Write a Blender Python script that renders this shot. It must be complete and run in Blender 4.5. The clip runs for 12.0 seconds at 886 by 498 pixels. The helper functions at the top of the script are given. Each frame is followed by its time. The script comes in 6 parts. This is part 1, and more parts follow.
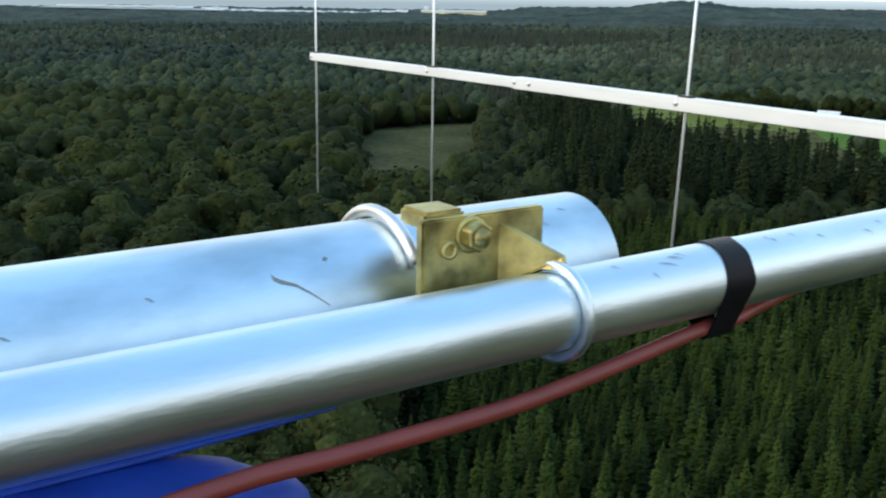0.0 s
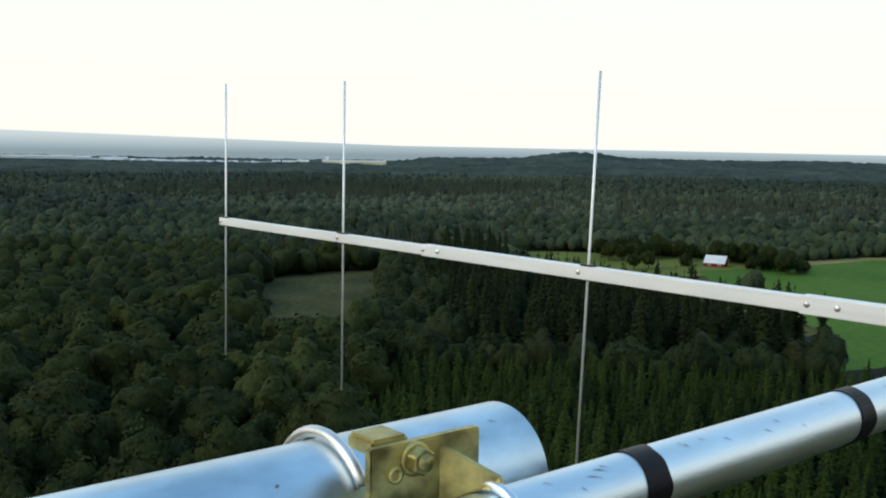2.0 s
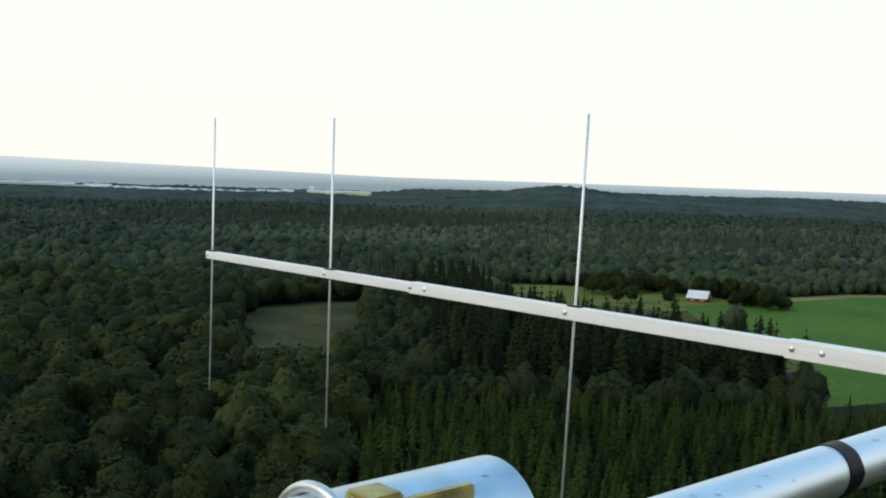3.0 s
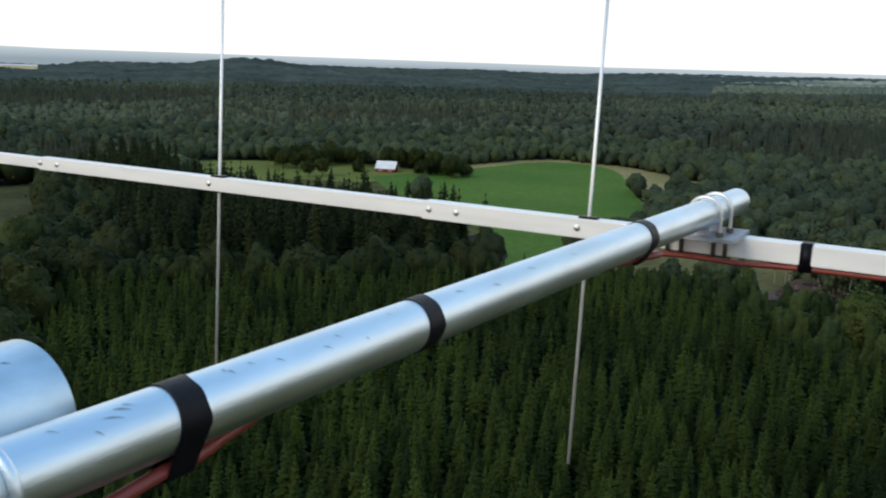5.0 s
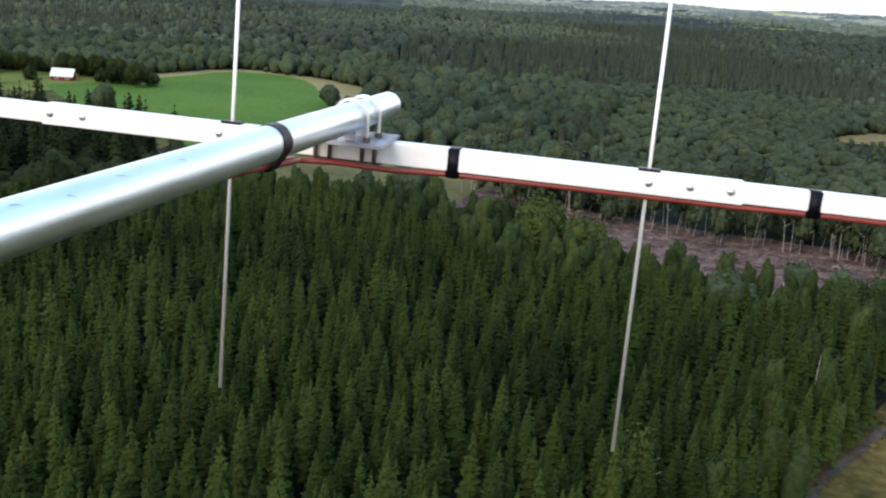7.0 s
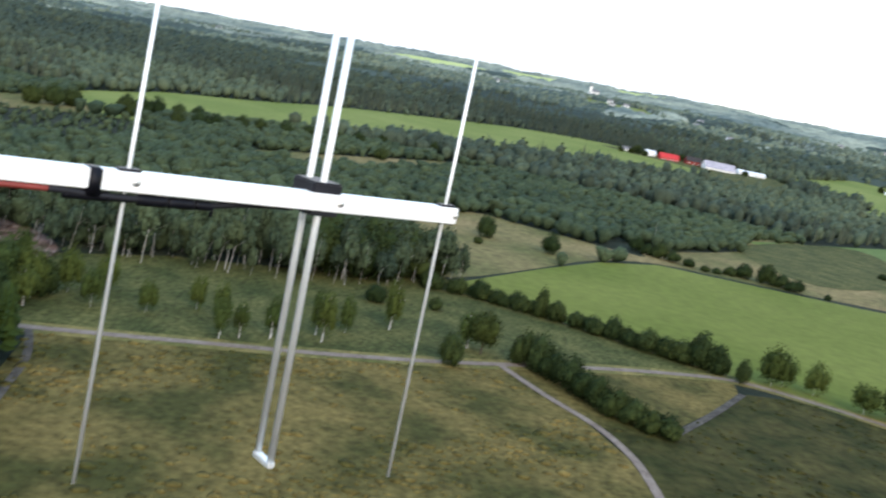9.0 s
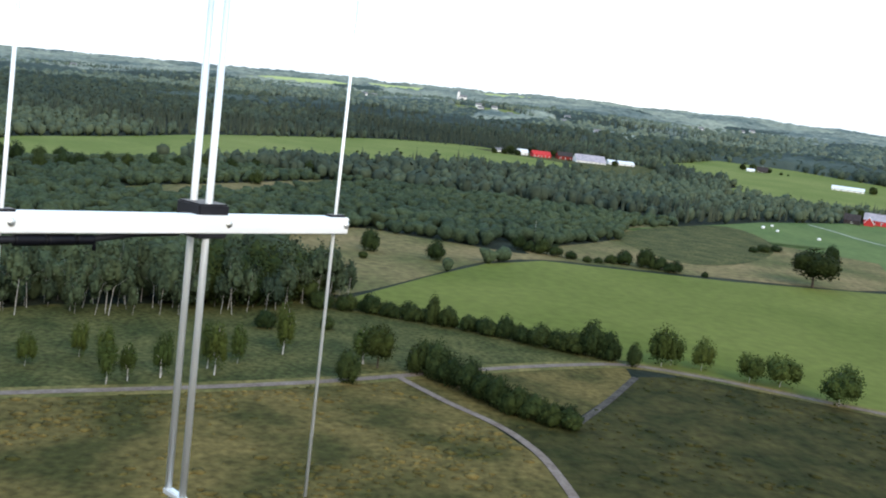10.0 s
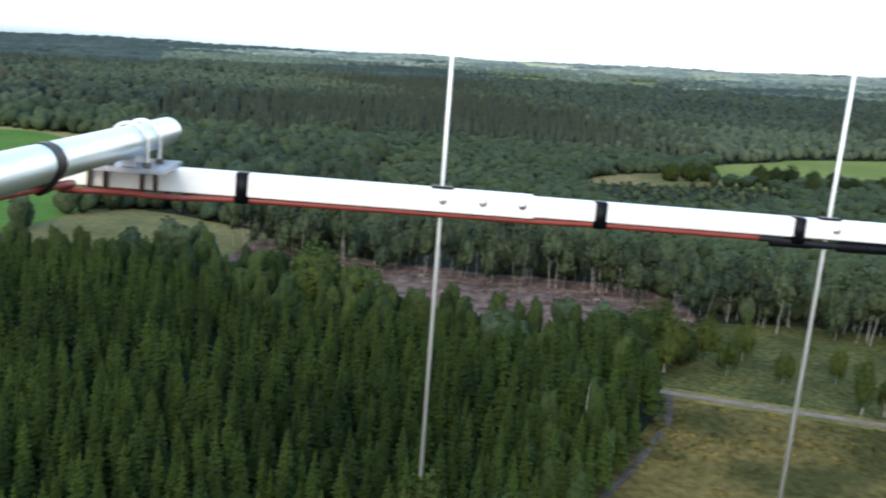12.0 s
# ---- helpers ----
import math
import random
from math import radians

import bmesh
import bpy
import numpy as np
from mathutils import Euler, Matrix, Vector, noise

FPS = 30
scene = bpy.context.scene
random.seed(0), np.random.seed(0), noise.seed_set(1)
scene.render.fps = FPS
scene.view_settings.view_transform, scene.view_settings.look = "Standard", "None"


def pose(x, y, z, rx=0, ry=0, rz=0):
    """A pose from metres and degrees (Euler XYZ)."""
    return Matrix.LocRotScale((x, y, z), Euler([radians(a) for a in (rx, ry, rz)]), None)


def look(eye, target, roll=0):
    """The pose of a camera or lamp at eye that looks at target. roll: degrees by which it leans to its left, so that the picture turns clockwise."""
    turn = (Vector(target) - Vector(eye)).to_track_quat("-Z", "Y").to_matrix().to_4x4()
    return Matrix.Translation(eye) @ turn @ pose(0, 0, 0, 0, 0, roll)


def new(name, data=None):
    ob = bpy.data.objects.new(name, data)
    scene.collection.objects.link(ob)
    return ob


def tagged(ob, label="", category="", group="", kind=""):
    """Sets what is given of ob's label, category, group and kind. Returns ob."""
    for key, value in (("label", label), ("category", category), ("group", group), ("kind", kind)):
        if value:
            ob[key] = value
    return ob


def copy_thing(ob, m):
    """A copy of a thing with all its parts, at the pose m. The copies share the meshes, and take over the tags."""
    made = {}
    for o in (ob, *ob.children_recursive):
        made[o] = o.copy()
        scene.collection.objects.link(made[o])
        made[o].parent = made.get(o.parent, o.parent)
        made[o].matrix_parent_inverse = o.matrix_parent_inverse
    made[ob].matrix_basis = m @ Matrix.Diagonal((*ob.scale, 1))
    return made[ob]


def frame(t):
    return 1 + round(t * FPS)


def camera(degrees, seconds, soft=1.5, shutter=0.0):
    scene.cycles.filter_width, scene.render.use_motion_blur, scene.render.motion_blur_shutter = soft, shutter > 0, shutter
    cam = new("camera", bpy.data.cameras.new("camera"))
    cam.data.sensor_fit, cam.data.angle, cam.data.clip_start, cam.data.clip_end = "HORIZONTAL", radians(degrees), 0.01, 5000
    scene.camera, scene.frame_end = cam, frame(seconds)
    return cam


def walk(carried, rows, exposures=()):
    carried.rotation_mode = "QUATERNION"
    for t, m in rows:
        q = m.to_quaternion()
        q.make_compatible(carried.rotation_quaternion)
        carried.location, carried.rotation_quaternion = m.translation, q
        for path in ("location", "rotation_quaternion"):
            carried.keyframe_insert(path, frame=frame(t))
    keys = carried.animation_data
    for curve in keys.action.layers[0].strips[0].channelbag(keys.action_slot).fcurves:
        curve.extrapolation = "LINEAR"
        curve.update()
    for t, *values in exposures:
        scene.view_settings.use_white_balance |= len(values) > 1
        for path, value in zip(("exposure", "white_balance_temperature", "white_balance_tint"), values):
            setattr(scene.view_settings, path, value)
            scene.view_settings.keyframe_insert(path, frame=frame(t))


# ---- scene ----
cam = camera(47.90, 12.0, soft=2.0, shutter=0.18)
# seconds, x, y, z, yaw, pitch, roll
PATH = [
    (0.0, -0.027, 0.141, 55.282, 3.30, -14.67, -0.84),
    (0.5, -0.017, 0.124, 55.294, -0.90, -12.78, -1.42),
    (1.0, -0.030, 0.106, 55.313, -1.01, -9.78, -1.52),
    (1.5, -0.037, 0.106, 55.325, -2.13, -8.04, -1.12),
    (2.0, -0.051, 0.102, 55.338, -2.37, -6.19, -1.08),
    (2.5, -0.059, 0.093, 55.353, -2.15, -4.56, -1.59),
    (2.7, -0.061, 0.092, 55.356, -2.41, -4.20, -1.72),
    (4.3, -0.015, 0.152, 55.342, -12.55, -7.84, -2.41),
    (4.5, 0.005, 0.153, 55.341, -14.83, -8.67, -2.32),
    (5.0, 0.051, 0.139, 55.338, -20.91, -10.98, -1.96),
    (5.5, 0.098, 0.156, 55.328, -25.50, -12.52, -2.54),
    (6.0, 0.128, 0.176, 55.324, -30.12, -13.34, -2.96),
    (6.5, 0.154, 0.192, 55.317, -33.72, -14.90, -3.59),
    (7.0, 0.182, 0.199, 55.313, -38.10, -15.04, -4.52),
    (7.2, 0.196, 0.201, 55.311, -40.32, -14.64, -4.38),
    (8.8, 0.362, 0.207, 55.286, -80.20, -12.98, -12.70),
    (9.0, 0.378, 0.209, 55.283, -86.19, -10.06, -11.93),
    (9.5, 0.400, 0.221, 55.267, -94.15, -6.84, -7.58),
    (10.0, 0.384, 0.224, 55.266, -93.75, -8.11, -7.03),
    (10.5, 0.356, 0.228, 55.263, -89.87, -8.15, -6.32),
    (11.0, 0.294, 0.247, 55.267, -77.10, -9.62, -5.84),
    (11.5, 0.230, 0.247, 55.266, -64.84, -10.45, -5.22),
    (12.0, 0.184, 0.242, 55.261, -51.32, -11.16, -4.52),
]
walk(cam, [(t, pose(x, y, z, 90 + p, r, w)) for t, x, y, z, w, p, r in PATH],
     exposures=[(0, 0.38, 6540, 8), (1.0, 0.10, 6620, 7), (2.0, -0.13, 6600, 5), (4.5, -0.10, 6640, 8), (5.5, 0.14, 6680, 13), (6.5, 0.56, 6720, 16), (7.0, 0.72, 6700, 17), (9.0, 1.0, 6480, 12), (9.5, 0.82, 6400, 10), (11.0, 0.73, 6390, 10), (12.0, 0.85, 6380, 10)])

# ---- world and sun: a bright overcast evening, blue overhead and white towards the horizon ----
SUN_AZ, SUN_EL = radians(250), radians(32)      # compass bearing of the veiled sun, its height
world = bpy.data.worlds.new("sky")
scene.world = world
world.use_nodes = True
wn, wl = world.node_tree.nodes, world.node_tree.links
sky = wn.new("ShaderNodeTexSky")
sky.sky_type, sky.sun_disc = "NISHITA", False
sky.sun_elevation, sky.sun_rotation = SUN_EL, SUN_AZ
sky.air_density, sky.dust_density = 1.0, 0.8
bg_sky, bg_haze, mixer = wn["Background"], wn.new("ShaderNodeBackground"), wn.new("ShaderNodeMixShader")
bg_sky.inputs["Strength"].default_value = 0.15
bg_haze.inputs["Strength"].default_value = 1.0
coords, split = wn.new("ShaderNodeTexCoord"), wn.new("ShaderNodeSeparateXYZ")
wl.new(coords.outputs["Generated"], split.inputs[0])
veil = wn.new("ShaderNodeValToRGB")
veil.color_ramp.elements[0].position, veil.color_ramp.elements[0].color = 0.0, (1.14, 1.12, 1.08, 1)
veil.color_ramp.elements[1].position, veil.color_ramp.elements[1].color = 0.75, (0.34, 0.66, 1.12, 1)
for at, tone in ((0.22, (1.12, 1.12, 1.10, 1)), (0.42, (0.60, 0.86, 1.10, 1))):
    veil.color_ramp.elements.new(at).color = tone
wl.new(split.outputs["Z"], veil.inputs[0])
wl.new(veil.outputs[0], bg_haze.inputs["Color"])
fall = wn.new("ShaderNodeMapRange")
fall.inputs["From Min"].default_value, fall.inputs["From Max"].default_value = 0.1, 0.8
fall.inputs["To Min"].default_value, fall.inputs["To Max"].default_value = 0.95, 0.75
wl.new(split.outputs["Z"], fall.inputs["Value"])
wl.new(fall.outputs[0], mixer.inputs[0])
wl.new(sky.outputs[0], bg_sky.inputs["Color"])
wl.new(bg_sky.outputs[0], mixer.inputs[1])
wl.new(bg_haze.outputs[0], mixer.inputs[2])
wl.new(mixer.outputs[0], wn["World Output"].inputs["Surface"])
sun = new("sun", bpy.data.lights.new("sun", "SUN"))
sun.data.energy, sun.data.angle, sun.data.color = 1.6, radians(32), (1.0, 0.86, 0.66)
sun_dir = Vector((math.sin(SUN_AZ) * math.cos(SUN_EL), math.cos(SUN_AZ) * math.cos(SUN_EL), math.sin(SUN_EL)))
sun.matrix_world = look(sun_dir * 100, (0, 0, 0))


# ---- materials ----
def material(name, low, high, scale, rough=0.9, metal=0.0, fine=0.0, fine_scale=0.0, bump=0.0, bump_scale=0.0, island=0.0, stretch=(1, 1, 1), spec=0.06, mid=0.5, gap=0.16):
    """Two colours mixed by large noise, broken by fine noise, with relief. Noise is in world metres."""
    m = bpy.data.materials.new(name)
    m.use_nodes = True
    n, l = m.node_tree.nodes, m.node_tree.links
    b = n["Principled BSDF"]
    b.inputs["Roughness"].default_value, b.inputs["Metallic"].default_value = rough, metal
    b.inputs["Specular IOR Level"].default_value = spec
    geo, mapping = n.new("ShaderNodeNewGeometry"), n.new("ShaderNodeMapping")
    mapping.inputs["Scale"].default_value = stretch
    l.new(geo.outputs["Position"], mapping.inputs["Vector"])
    tex, ramp = n.new("ShaderNodeTexNoise"), n.new("ShaderNodeValToRGB")
    tex.inputs["Scale"].default_value, tex.inputs["Detail"].default_value = scale, 5
    l.new(mapping.outputs[0], tex.inputs["Vector"])
    ramp.color_ramp.elements[0].position, ramp.color_ramp.elements[1].position = mid - gap, mid + gap
    ramp.color_ramp.elements[0].color, ramp.color_ramp.elements[1].color = (*low, 1), (*high, 1)
    l.new(tex.outputs["Fac"], ramp.inputs[0])
    colour = ramp.outputs[0]

    def times(factor, amount, low=0.30, high=0.70):
        span, mul = n.new("ShaderNodeMapRange"), n.new("ShaderNodeMix")
        span.inputs["From Min"].default_value, span.inputs["From Max"].default_value = low, high
        span.inputs["To Min"].default_value, span.inputs["To Max"].default_value = 1 - amount, 1 + amount
        l.new(factor, span.inputs["Value"])
        mul.data_type, mul.blend_type, mul.inputs[0].default_value = "RGBA", "MULTIPLY", 1
        l.new(colour, mul.inputs[6])
        l.new(span.outputs[0], mul.inputs[7])
        return mul.outputs[2]

    if fine:
        small = n.new("ShaderNodeTexNoise")
        small.inputs["Scale"].default_value, small.inputs["Detail"].default_value = fine_scale, 4
        l.new(mapping.outputs[0], small.inputs["Vector"])
        colour = times(small.outputs["Fac"], fine)
    if island:
        colour = times(geo.outputs["Random Per Island"], island, 0.0, 1.0)
    l.new(colour, b.inputs["Base Color"])
    if bump:
        relief, height = n.new("ShaderNodeBump"), n.new("ShaderNodeTexNoise")
        height.inputs["Scale"].default_value, height.inputs["Detail"].default_value = bump_scale, 4
        l.new(mapping.outputs[0], height.inputs["Vector"])
        relief.inputs["Strength"].default_value = bump
        relief.inputs["Distance"].default_value = 0.3 / bump_scale
        l.new(height.outputs["Fac"], relief.inputs["Height"])
        l.new(relief.outputs[0], b.inputs["Normal"])
    return m


def foliage(name, dark, light, fine=0.25, fine_scale=1.2, bump=0.5, bump_scale=1.5, rough=0.8, lone=False, warm=0.5):
    """Leaves or needles: every tree has a tone of its own between two colours, some a little yellower."""
    m = bpy.data.materials.new(name)
    m.use_nodes = True
    n, l = m.node_tree.nodes, m.node_tree.links
    b = n["Principled BSDF"]
    b.inputs["Roughness"].default_value, b.inputs["Specular IOR Level"].default_value = rough, 0.06
    if lone:
        tone = n.new("ShaderNodeObjectInfo").outputs["Random"]
    else:
        own = n.new("ShaderNodeAttribute")
        own.attribute_name = "tone"
        tone = own.outputs["Fac"]

    def maths(kind, first, second):
        q = n.new("ShaderNodeMath")
        q.operation = kind
        l.new(first, q.inputs[0])
        q.inputs[1].default_value = second
        return q.outputs[0]

    def blend(kind, factor, first, second):
        q = n.new("ShaderNodeMix")
        q.data_type, q.blend_type = "RGBA", kind
        if isinstance(factor, float):
            q.inputs[0].default_value = factor
        else:
            l.new(factor, q.inputs[0])
        for socket, what in ((q.inputs[6], first), (q.inputs[7], second)):
            if isinstance(what, tuple):
                socket.default_value = (*what, 1)
            else:
                l.new(what, socket)
        return q.outputs[2]

    body = blend("MIX", tone, dark, light)
    hue = maths("MULTIPLY", maths("FRACT", maths("MULTIPLY", tone, 17.3), 0.0), warm)
    yellow = blend("MULTIPLY", 1.0, body, (1.28, 1.04, 0.72))
    body = blend("MIX", hue, body, yellow)
    geo, small, span = n.new("ShaderNodeNewGeometry"), n.new("ShaderNodeTexNoise"), n.new("ShaderNodeMapRange")
    small.inputs["Scale"].default_value, small.inputs["Detail"].default_value = fine_scale, 4
    l.new(geo.outputs["Position"], small.inputs["Vector"])
    span.inputs["From Min"].default_value, span.inputs["From Max"].default_value = 0.3, 0.7
    span.inputs["To Min"].default_value, span.inputs["To Max"].default_value = 1 - fine, 1 + fine
    l.new(small.outputs["Fac"], span.inputs["Value"])
    l.new(blend("MULTIPLY", 1.0, body, span.outputs[0]), b.inputs["Base Color"])
    if bump:
        relief, height = n.new("ShaderNodeBump"), n.new("ShaderNodeTexNoise")
        height.inputs["Scale"].default_value, height.inputs["Detail"].default_value = bump_scale, 3
        l.new(geo.outputs["Position"], height.inputs["Vector"])
        relief.inputs["Strength"].default_value, relief.inputs["Distance"].default_value = bump, 0.4 / bump_scale
        l.new(height.outputs["Fac"], relief.inputs["Height"])
        l.new(relief.outputs[0], b.inputs["Normal"])
    return m


M_SPRUCE = foliage("spruce_needles", (0.0092, 0.0180, 0.0045), (0.034, 0.055, 0.0112), 0.28, 2.2, 0)
M_LONE_SPRUCE = foliage("single_spruce_needles", (0.0092, 0.0180, 0.0045), (0.034, 0.055, 0.0112), 0.28, 2.2, 0, lone=True)
M_DARK_SPRUCE = foliage("old_spruce_needles", (0.0085, 0.0150, 0.006), (0.019, 0.028, 0.0095), 0.3, 0.8, 0)
M_DARK_LEAF = foliage("shaded_leaves", (0.0120, 0.0190, 0.0080), (0.025, 0.035, 0.0135), 0.3, 1.2, 0.7, 1.6)
M_LEAF = foliage("broad_leaves", (0.0140, 0.0212, 0.0077), (0.0368, 0.0492, 0.0150), 0.38, 1.7, 1.0, 2.4)
M_LONE_LEAF = foliage("tree_leaves", (0.0135, 0.0210, 0.0062), (0.030, 0.042, 0.0112), 0.3, 1.3, 0.8, 2.0, lone=True)
M_BIRCH_LEAF = foliage("birch_leaves", (0.015, 0.027, 0.0095), (0.036, 0.055, 0.0175), 0.3, 1.4, 0.7, 2.2)
M_LONE_BIRCH = foliage("young_birch_leaves", (0.025, 0.040, 0.011), (0.048, 0.068, 0.018), 0.30, 1.6, 0.3, 2.2, lone=True)
# mixed and alder leaves: some blue haze and lifted darks put into the colours
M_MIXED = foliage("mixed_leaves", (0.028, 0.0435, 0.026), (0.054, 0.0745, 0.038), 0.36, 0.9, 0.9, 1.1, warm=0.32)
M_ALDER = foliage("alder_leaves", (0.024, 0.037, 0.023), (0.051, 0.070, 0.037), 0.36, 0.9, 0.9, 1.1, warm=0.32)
# far foliage and canopy: haze of distance mixed into the base colours
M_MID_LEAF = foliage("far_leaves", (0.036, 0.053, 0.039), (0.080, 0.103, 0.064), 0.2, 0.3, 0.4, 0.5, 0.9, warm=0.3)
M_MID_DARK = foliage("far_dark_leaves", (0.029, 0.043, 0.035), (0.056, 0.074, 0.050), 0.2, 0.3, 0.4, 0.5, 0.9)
M_HAZED_LEAF = foliage("hazed_hill_leaves", (0.068, 0.092, 0.076), (0.130, 0.158, 0.112), 0.2, 0.2, 0.3, 0.4, 0.9, warm=0.3)
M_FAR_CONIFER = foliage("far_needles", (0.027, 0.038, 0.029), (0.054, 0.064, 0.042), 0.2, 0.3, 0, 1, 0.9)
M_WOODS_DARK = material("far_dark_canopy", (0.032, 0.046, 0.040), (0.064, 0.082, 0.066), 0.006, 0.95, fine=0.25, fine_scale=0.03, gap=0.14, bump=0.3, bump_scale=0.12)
M_WOODS = material("hazed_canopy", (0.105, 0.130, 0.115), (0.27, 0.28, 0.205), 0.005, 0.95, fine=0.25, fine_scale=0.04, gap=0.14, bump=0.4, bump_scale=0.12)
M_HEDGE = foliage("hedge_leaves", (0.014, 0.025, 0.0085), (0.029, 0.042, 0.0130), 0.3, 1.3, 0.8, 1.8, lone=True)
M_BARK = material("dark_bark", (0.04, 0.03, 0.022), (0.10, 0.08, 0.06), 3.0, 0.95, fine=0.3, fine_scale=12)
M_BIRCH_BARK = material("white_birch_bark", (0.12, 0.11, 0.10), (0.46, 0.44, 0.41), 1.4, 0.8, stretch=(1, 1, 2.5), mid=0.42)
# floor kept dark to stand in for unbuilt woods mirrored in the pipes
M_GROUND = material("woodland_floor", (0.013, 0.018, 0.012), (0.028, 0.032, 0.021), 0.05, 0.95, fine=0.4, fine_scale=0.7)
M_HEATH = material("rough_heath_grass", (0.045, 0.0435, 0.0125), (0.125, 0.0925, 0.030), 0.07, 0.95, fine=0.4, fine_scale=0.6, bump=0.6, bump_scale=0.9, gap=0.13)
M_DAMP = material("damp_green_meadow", (0.023, 0.0255, 0.0072), (0.052, 0.045, 0.0135), 0.11, 0.95, fine=0.4, fine_scale=0.4, bump=0.6, bump_scale=1.2)
M_GLADE = material("olive_glade_grass", (0.046, 0.050, 0.020), (0.074, 0.073, 0.029), 0.05, 0.95, fine=0.3, fine_scale=0.4)
M_ROUGH = material("rough_pasture", (0.038, 0.045, 0.0145), (0.088, 0.084, 0.028), 0.10, 0.95, fine=0.45, fine_scale=0.8, bump=0.6, bump_scale=0.8)
M_CROP = material("deep_green_crop", (0.058, 0.125, 0.019), (0.085, 0.155, 0.026), 0.02, 0.9, fine=0.15, fine_scale=0.35)
M_PADDOCK = material("deep_green_paddock", (0.078, 0.115, 0.034), (0.112, 0.146, 0.044), 0.02, 0.9, fine=0.15, fine_scale=0.2)
M_LEY = material("mown_ley_grass", (0.094, 0.112, 0.0195), (0.130, 0.142, 0.030), 0.014, 0.9, fine=0.14, fine_scale=0.25)
M_GREEN = material("bright_green_ley", (0.116, 0.142, 0.031), (0.158, 0.176, 0.046), 0.014, 0.9, fine=0.10, fine_scale=0.25)
M_STUBBLE = material("pale_ripe_field", (0.17, 0.155, 0.060), (0.29, 0.235, 0.105), 0.02, 0.95, fine=0.15, fine_scale=0.3)
M_CORNER = material("olive_stubble", (0.088, 0.086, 0.034), (0.165, 0.145, 0.062), 0.03, 0.95, fine=0.2, fine_scale=0.4)
M_TAN = material("dry_tan_grass", (0.076, 0.080, 0.026), (0.190, 0.140, 0.062), 0.022, 0.95, fine=0.35, fine_scale=0.3)
# sun patches on far hill fields, put into a bright base colour
M_SUNNY = material("sunlit_hay_field", (0.36, 0.40, 0.13), (0.44, 0.46, 0.18), 0.01, 0.95, fine=0.1, fine_scale=0.1)
M_CUT = material("felled_forest_brash", (0.075, 0.048, 0.038), (0.185, 0.118, 0.096), 0.12, 0.98, fine=0.5, fine_scale=0.9, bump=0.9, bump_scale=0.8)
M_GRAVEL = material("pale_gravel", (0.150, 0.112, 0.088), (0.215, 0.168, 0.135), 0.3, 0.95, fine=0.2, fine_scale=2.0)
M_TRACK = material("bare_earth_track", (0.050, 0.042, 0.034), (0.092, 0.079, 0.064), 0.3, 0.95, fine=0.3, fine_scale=1.5)
M_PALE_TRACK = material("pale_drive", (0.24, 0.25, 0.19), (0.34, 0.34, 0.28), 0.2, 0.95, fine=0.2, fine_scale=1.0)
M_TOWN = material("pale_town_yards", (0.17, 0.21, 0.23), (0.50, 0.49, 0.44), 0.02, 0.9, fine=0.3, fine_scale=0.03)
M_CORN = material("pale_corn_field", (0.36, 0.33, 0.21), (0.50, 0.45, 0.30), 0.012, 0.95, fine=0.2, fine_scale=0.05)
M_VERGE = material("yellow_verge_grass", (0.085, 0.085, 0.026), (0.185, 0.145, 0.052), 0.12, 0.95, fine=0.3, fine_scale=0.8)
M_WATER = material("pond_water", (0.30, 0.33, 0.36), (0.34, 0.37, 0.40), 0.01, 0.08, spec=0.5)


# ---- mesh helpers ----
def link(name, mesh, parent=None, mat=None, label=""):
    ob = new(name, mesh)
    ob.parent = parent
    if mat:
        mesh.materials.append(mat)
    if label:
        ob["label"] = label
    return ob


def part(name, bm, mat, parent=None, label="", smooth=True):
    mesh = bpy.data.meshes.new(name)
    bm.to_mesh(mesh)
    bm.free()
    if smooth:
        mesh.shade_smooth()
    return link(name, mesh, parent, mat, label)


def from_arrays(name, verts, tris, smooth=False):
    """A mesh from numpy vertices (n, 3) and triangles (m, 3)."""
    mesh = bpy.data.meshes.new(name)
    mesh.vertices.add(len(verts))
    mesh.vertices.foreach_set("co", np.asarray(verts, np.float32).ravel())
    mesh.loops.add(len(tris) * 3)
    mesh.loops.foreach_set("vertex_index", np.asarray(tris, np.int32).ravel())
    mesh.polygons.add(len(tris))
    mesh.polygons.foreach_set("loop_start", np.arange(0, len(tris) * 3, 3, dtype=np.int32))
    mesh.update(calc_edges=True)
    if smooth:
        mesh.shade_smooth()
    return mesh


def merge(pieces):
    """Joins (verts, tris) pairs."""
    vs, ts, at = [], [], 0
    for v, t in pieces:
        vs.append(v), ts.append(t + at)
        at += len(v)
    return np.concatenate(vs), np.concatenate(ts)


def strewn(template, places, rng, low=0.8, high=1.2):
    """Copies of one (verts, tris) at places (x, y, z, and size where given), turned at random, as one pair."""
    v, t = template
    k = len(places)
    a = rng.uniform(0, 2 * np.pi, k)
    s = places[:, 3] if places.shape[1] > 3 else rng.uniform(low, high, k)
    w = s * rng.uniform(0.85, 1.18, k)
    c, d = np.cos(a) * w, np.sin(a) * w
    out = np.empty((k, len(v), 3), np.float32)
    out[:, :, 0] = c[:, None] * v[:, 0] - d[:, None] * v[:, 1] + places[:, 0:1]
    out[:, :, 1] = d[:, None] * v[:, 0] + c[:, None] * v[:, 1] + places[:, 1:2]
    out[:, :, 2] = s[:, None] * v[:, 2] + places[:, 2:3]
    tris = t[None] + (np.arange(k) * len(v))[:, None, None]
    return out.reshape(-1, 3), tris.reshape(-1, 3)


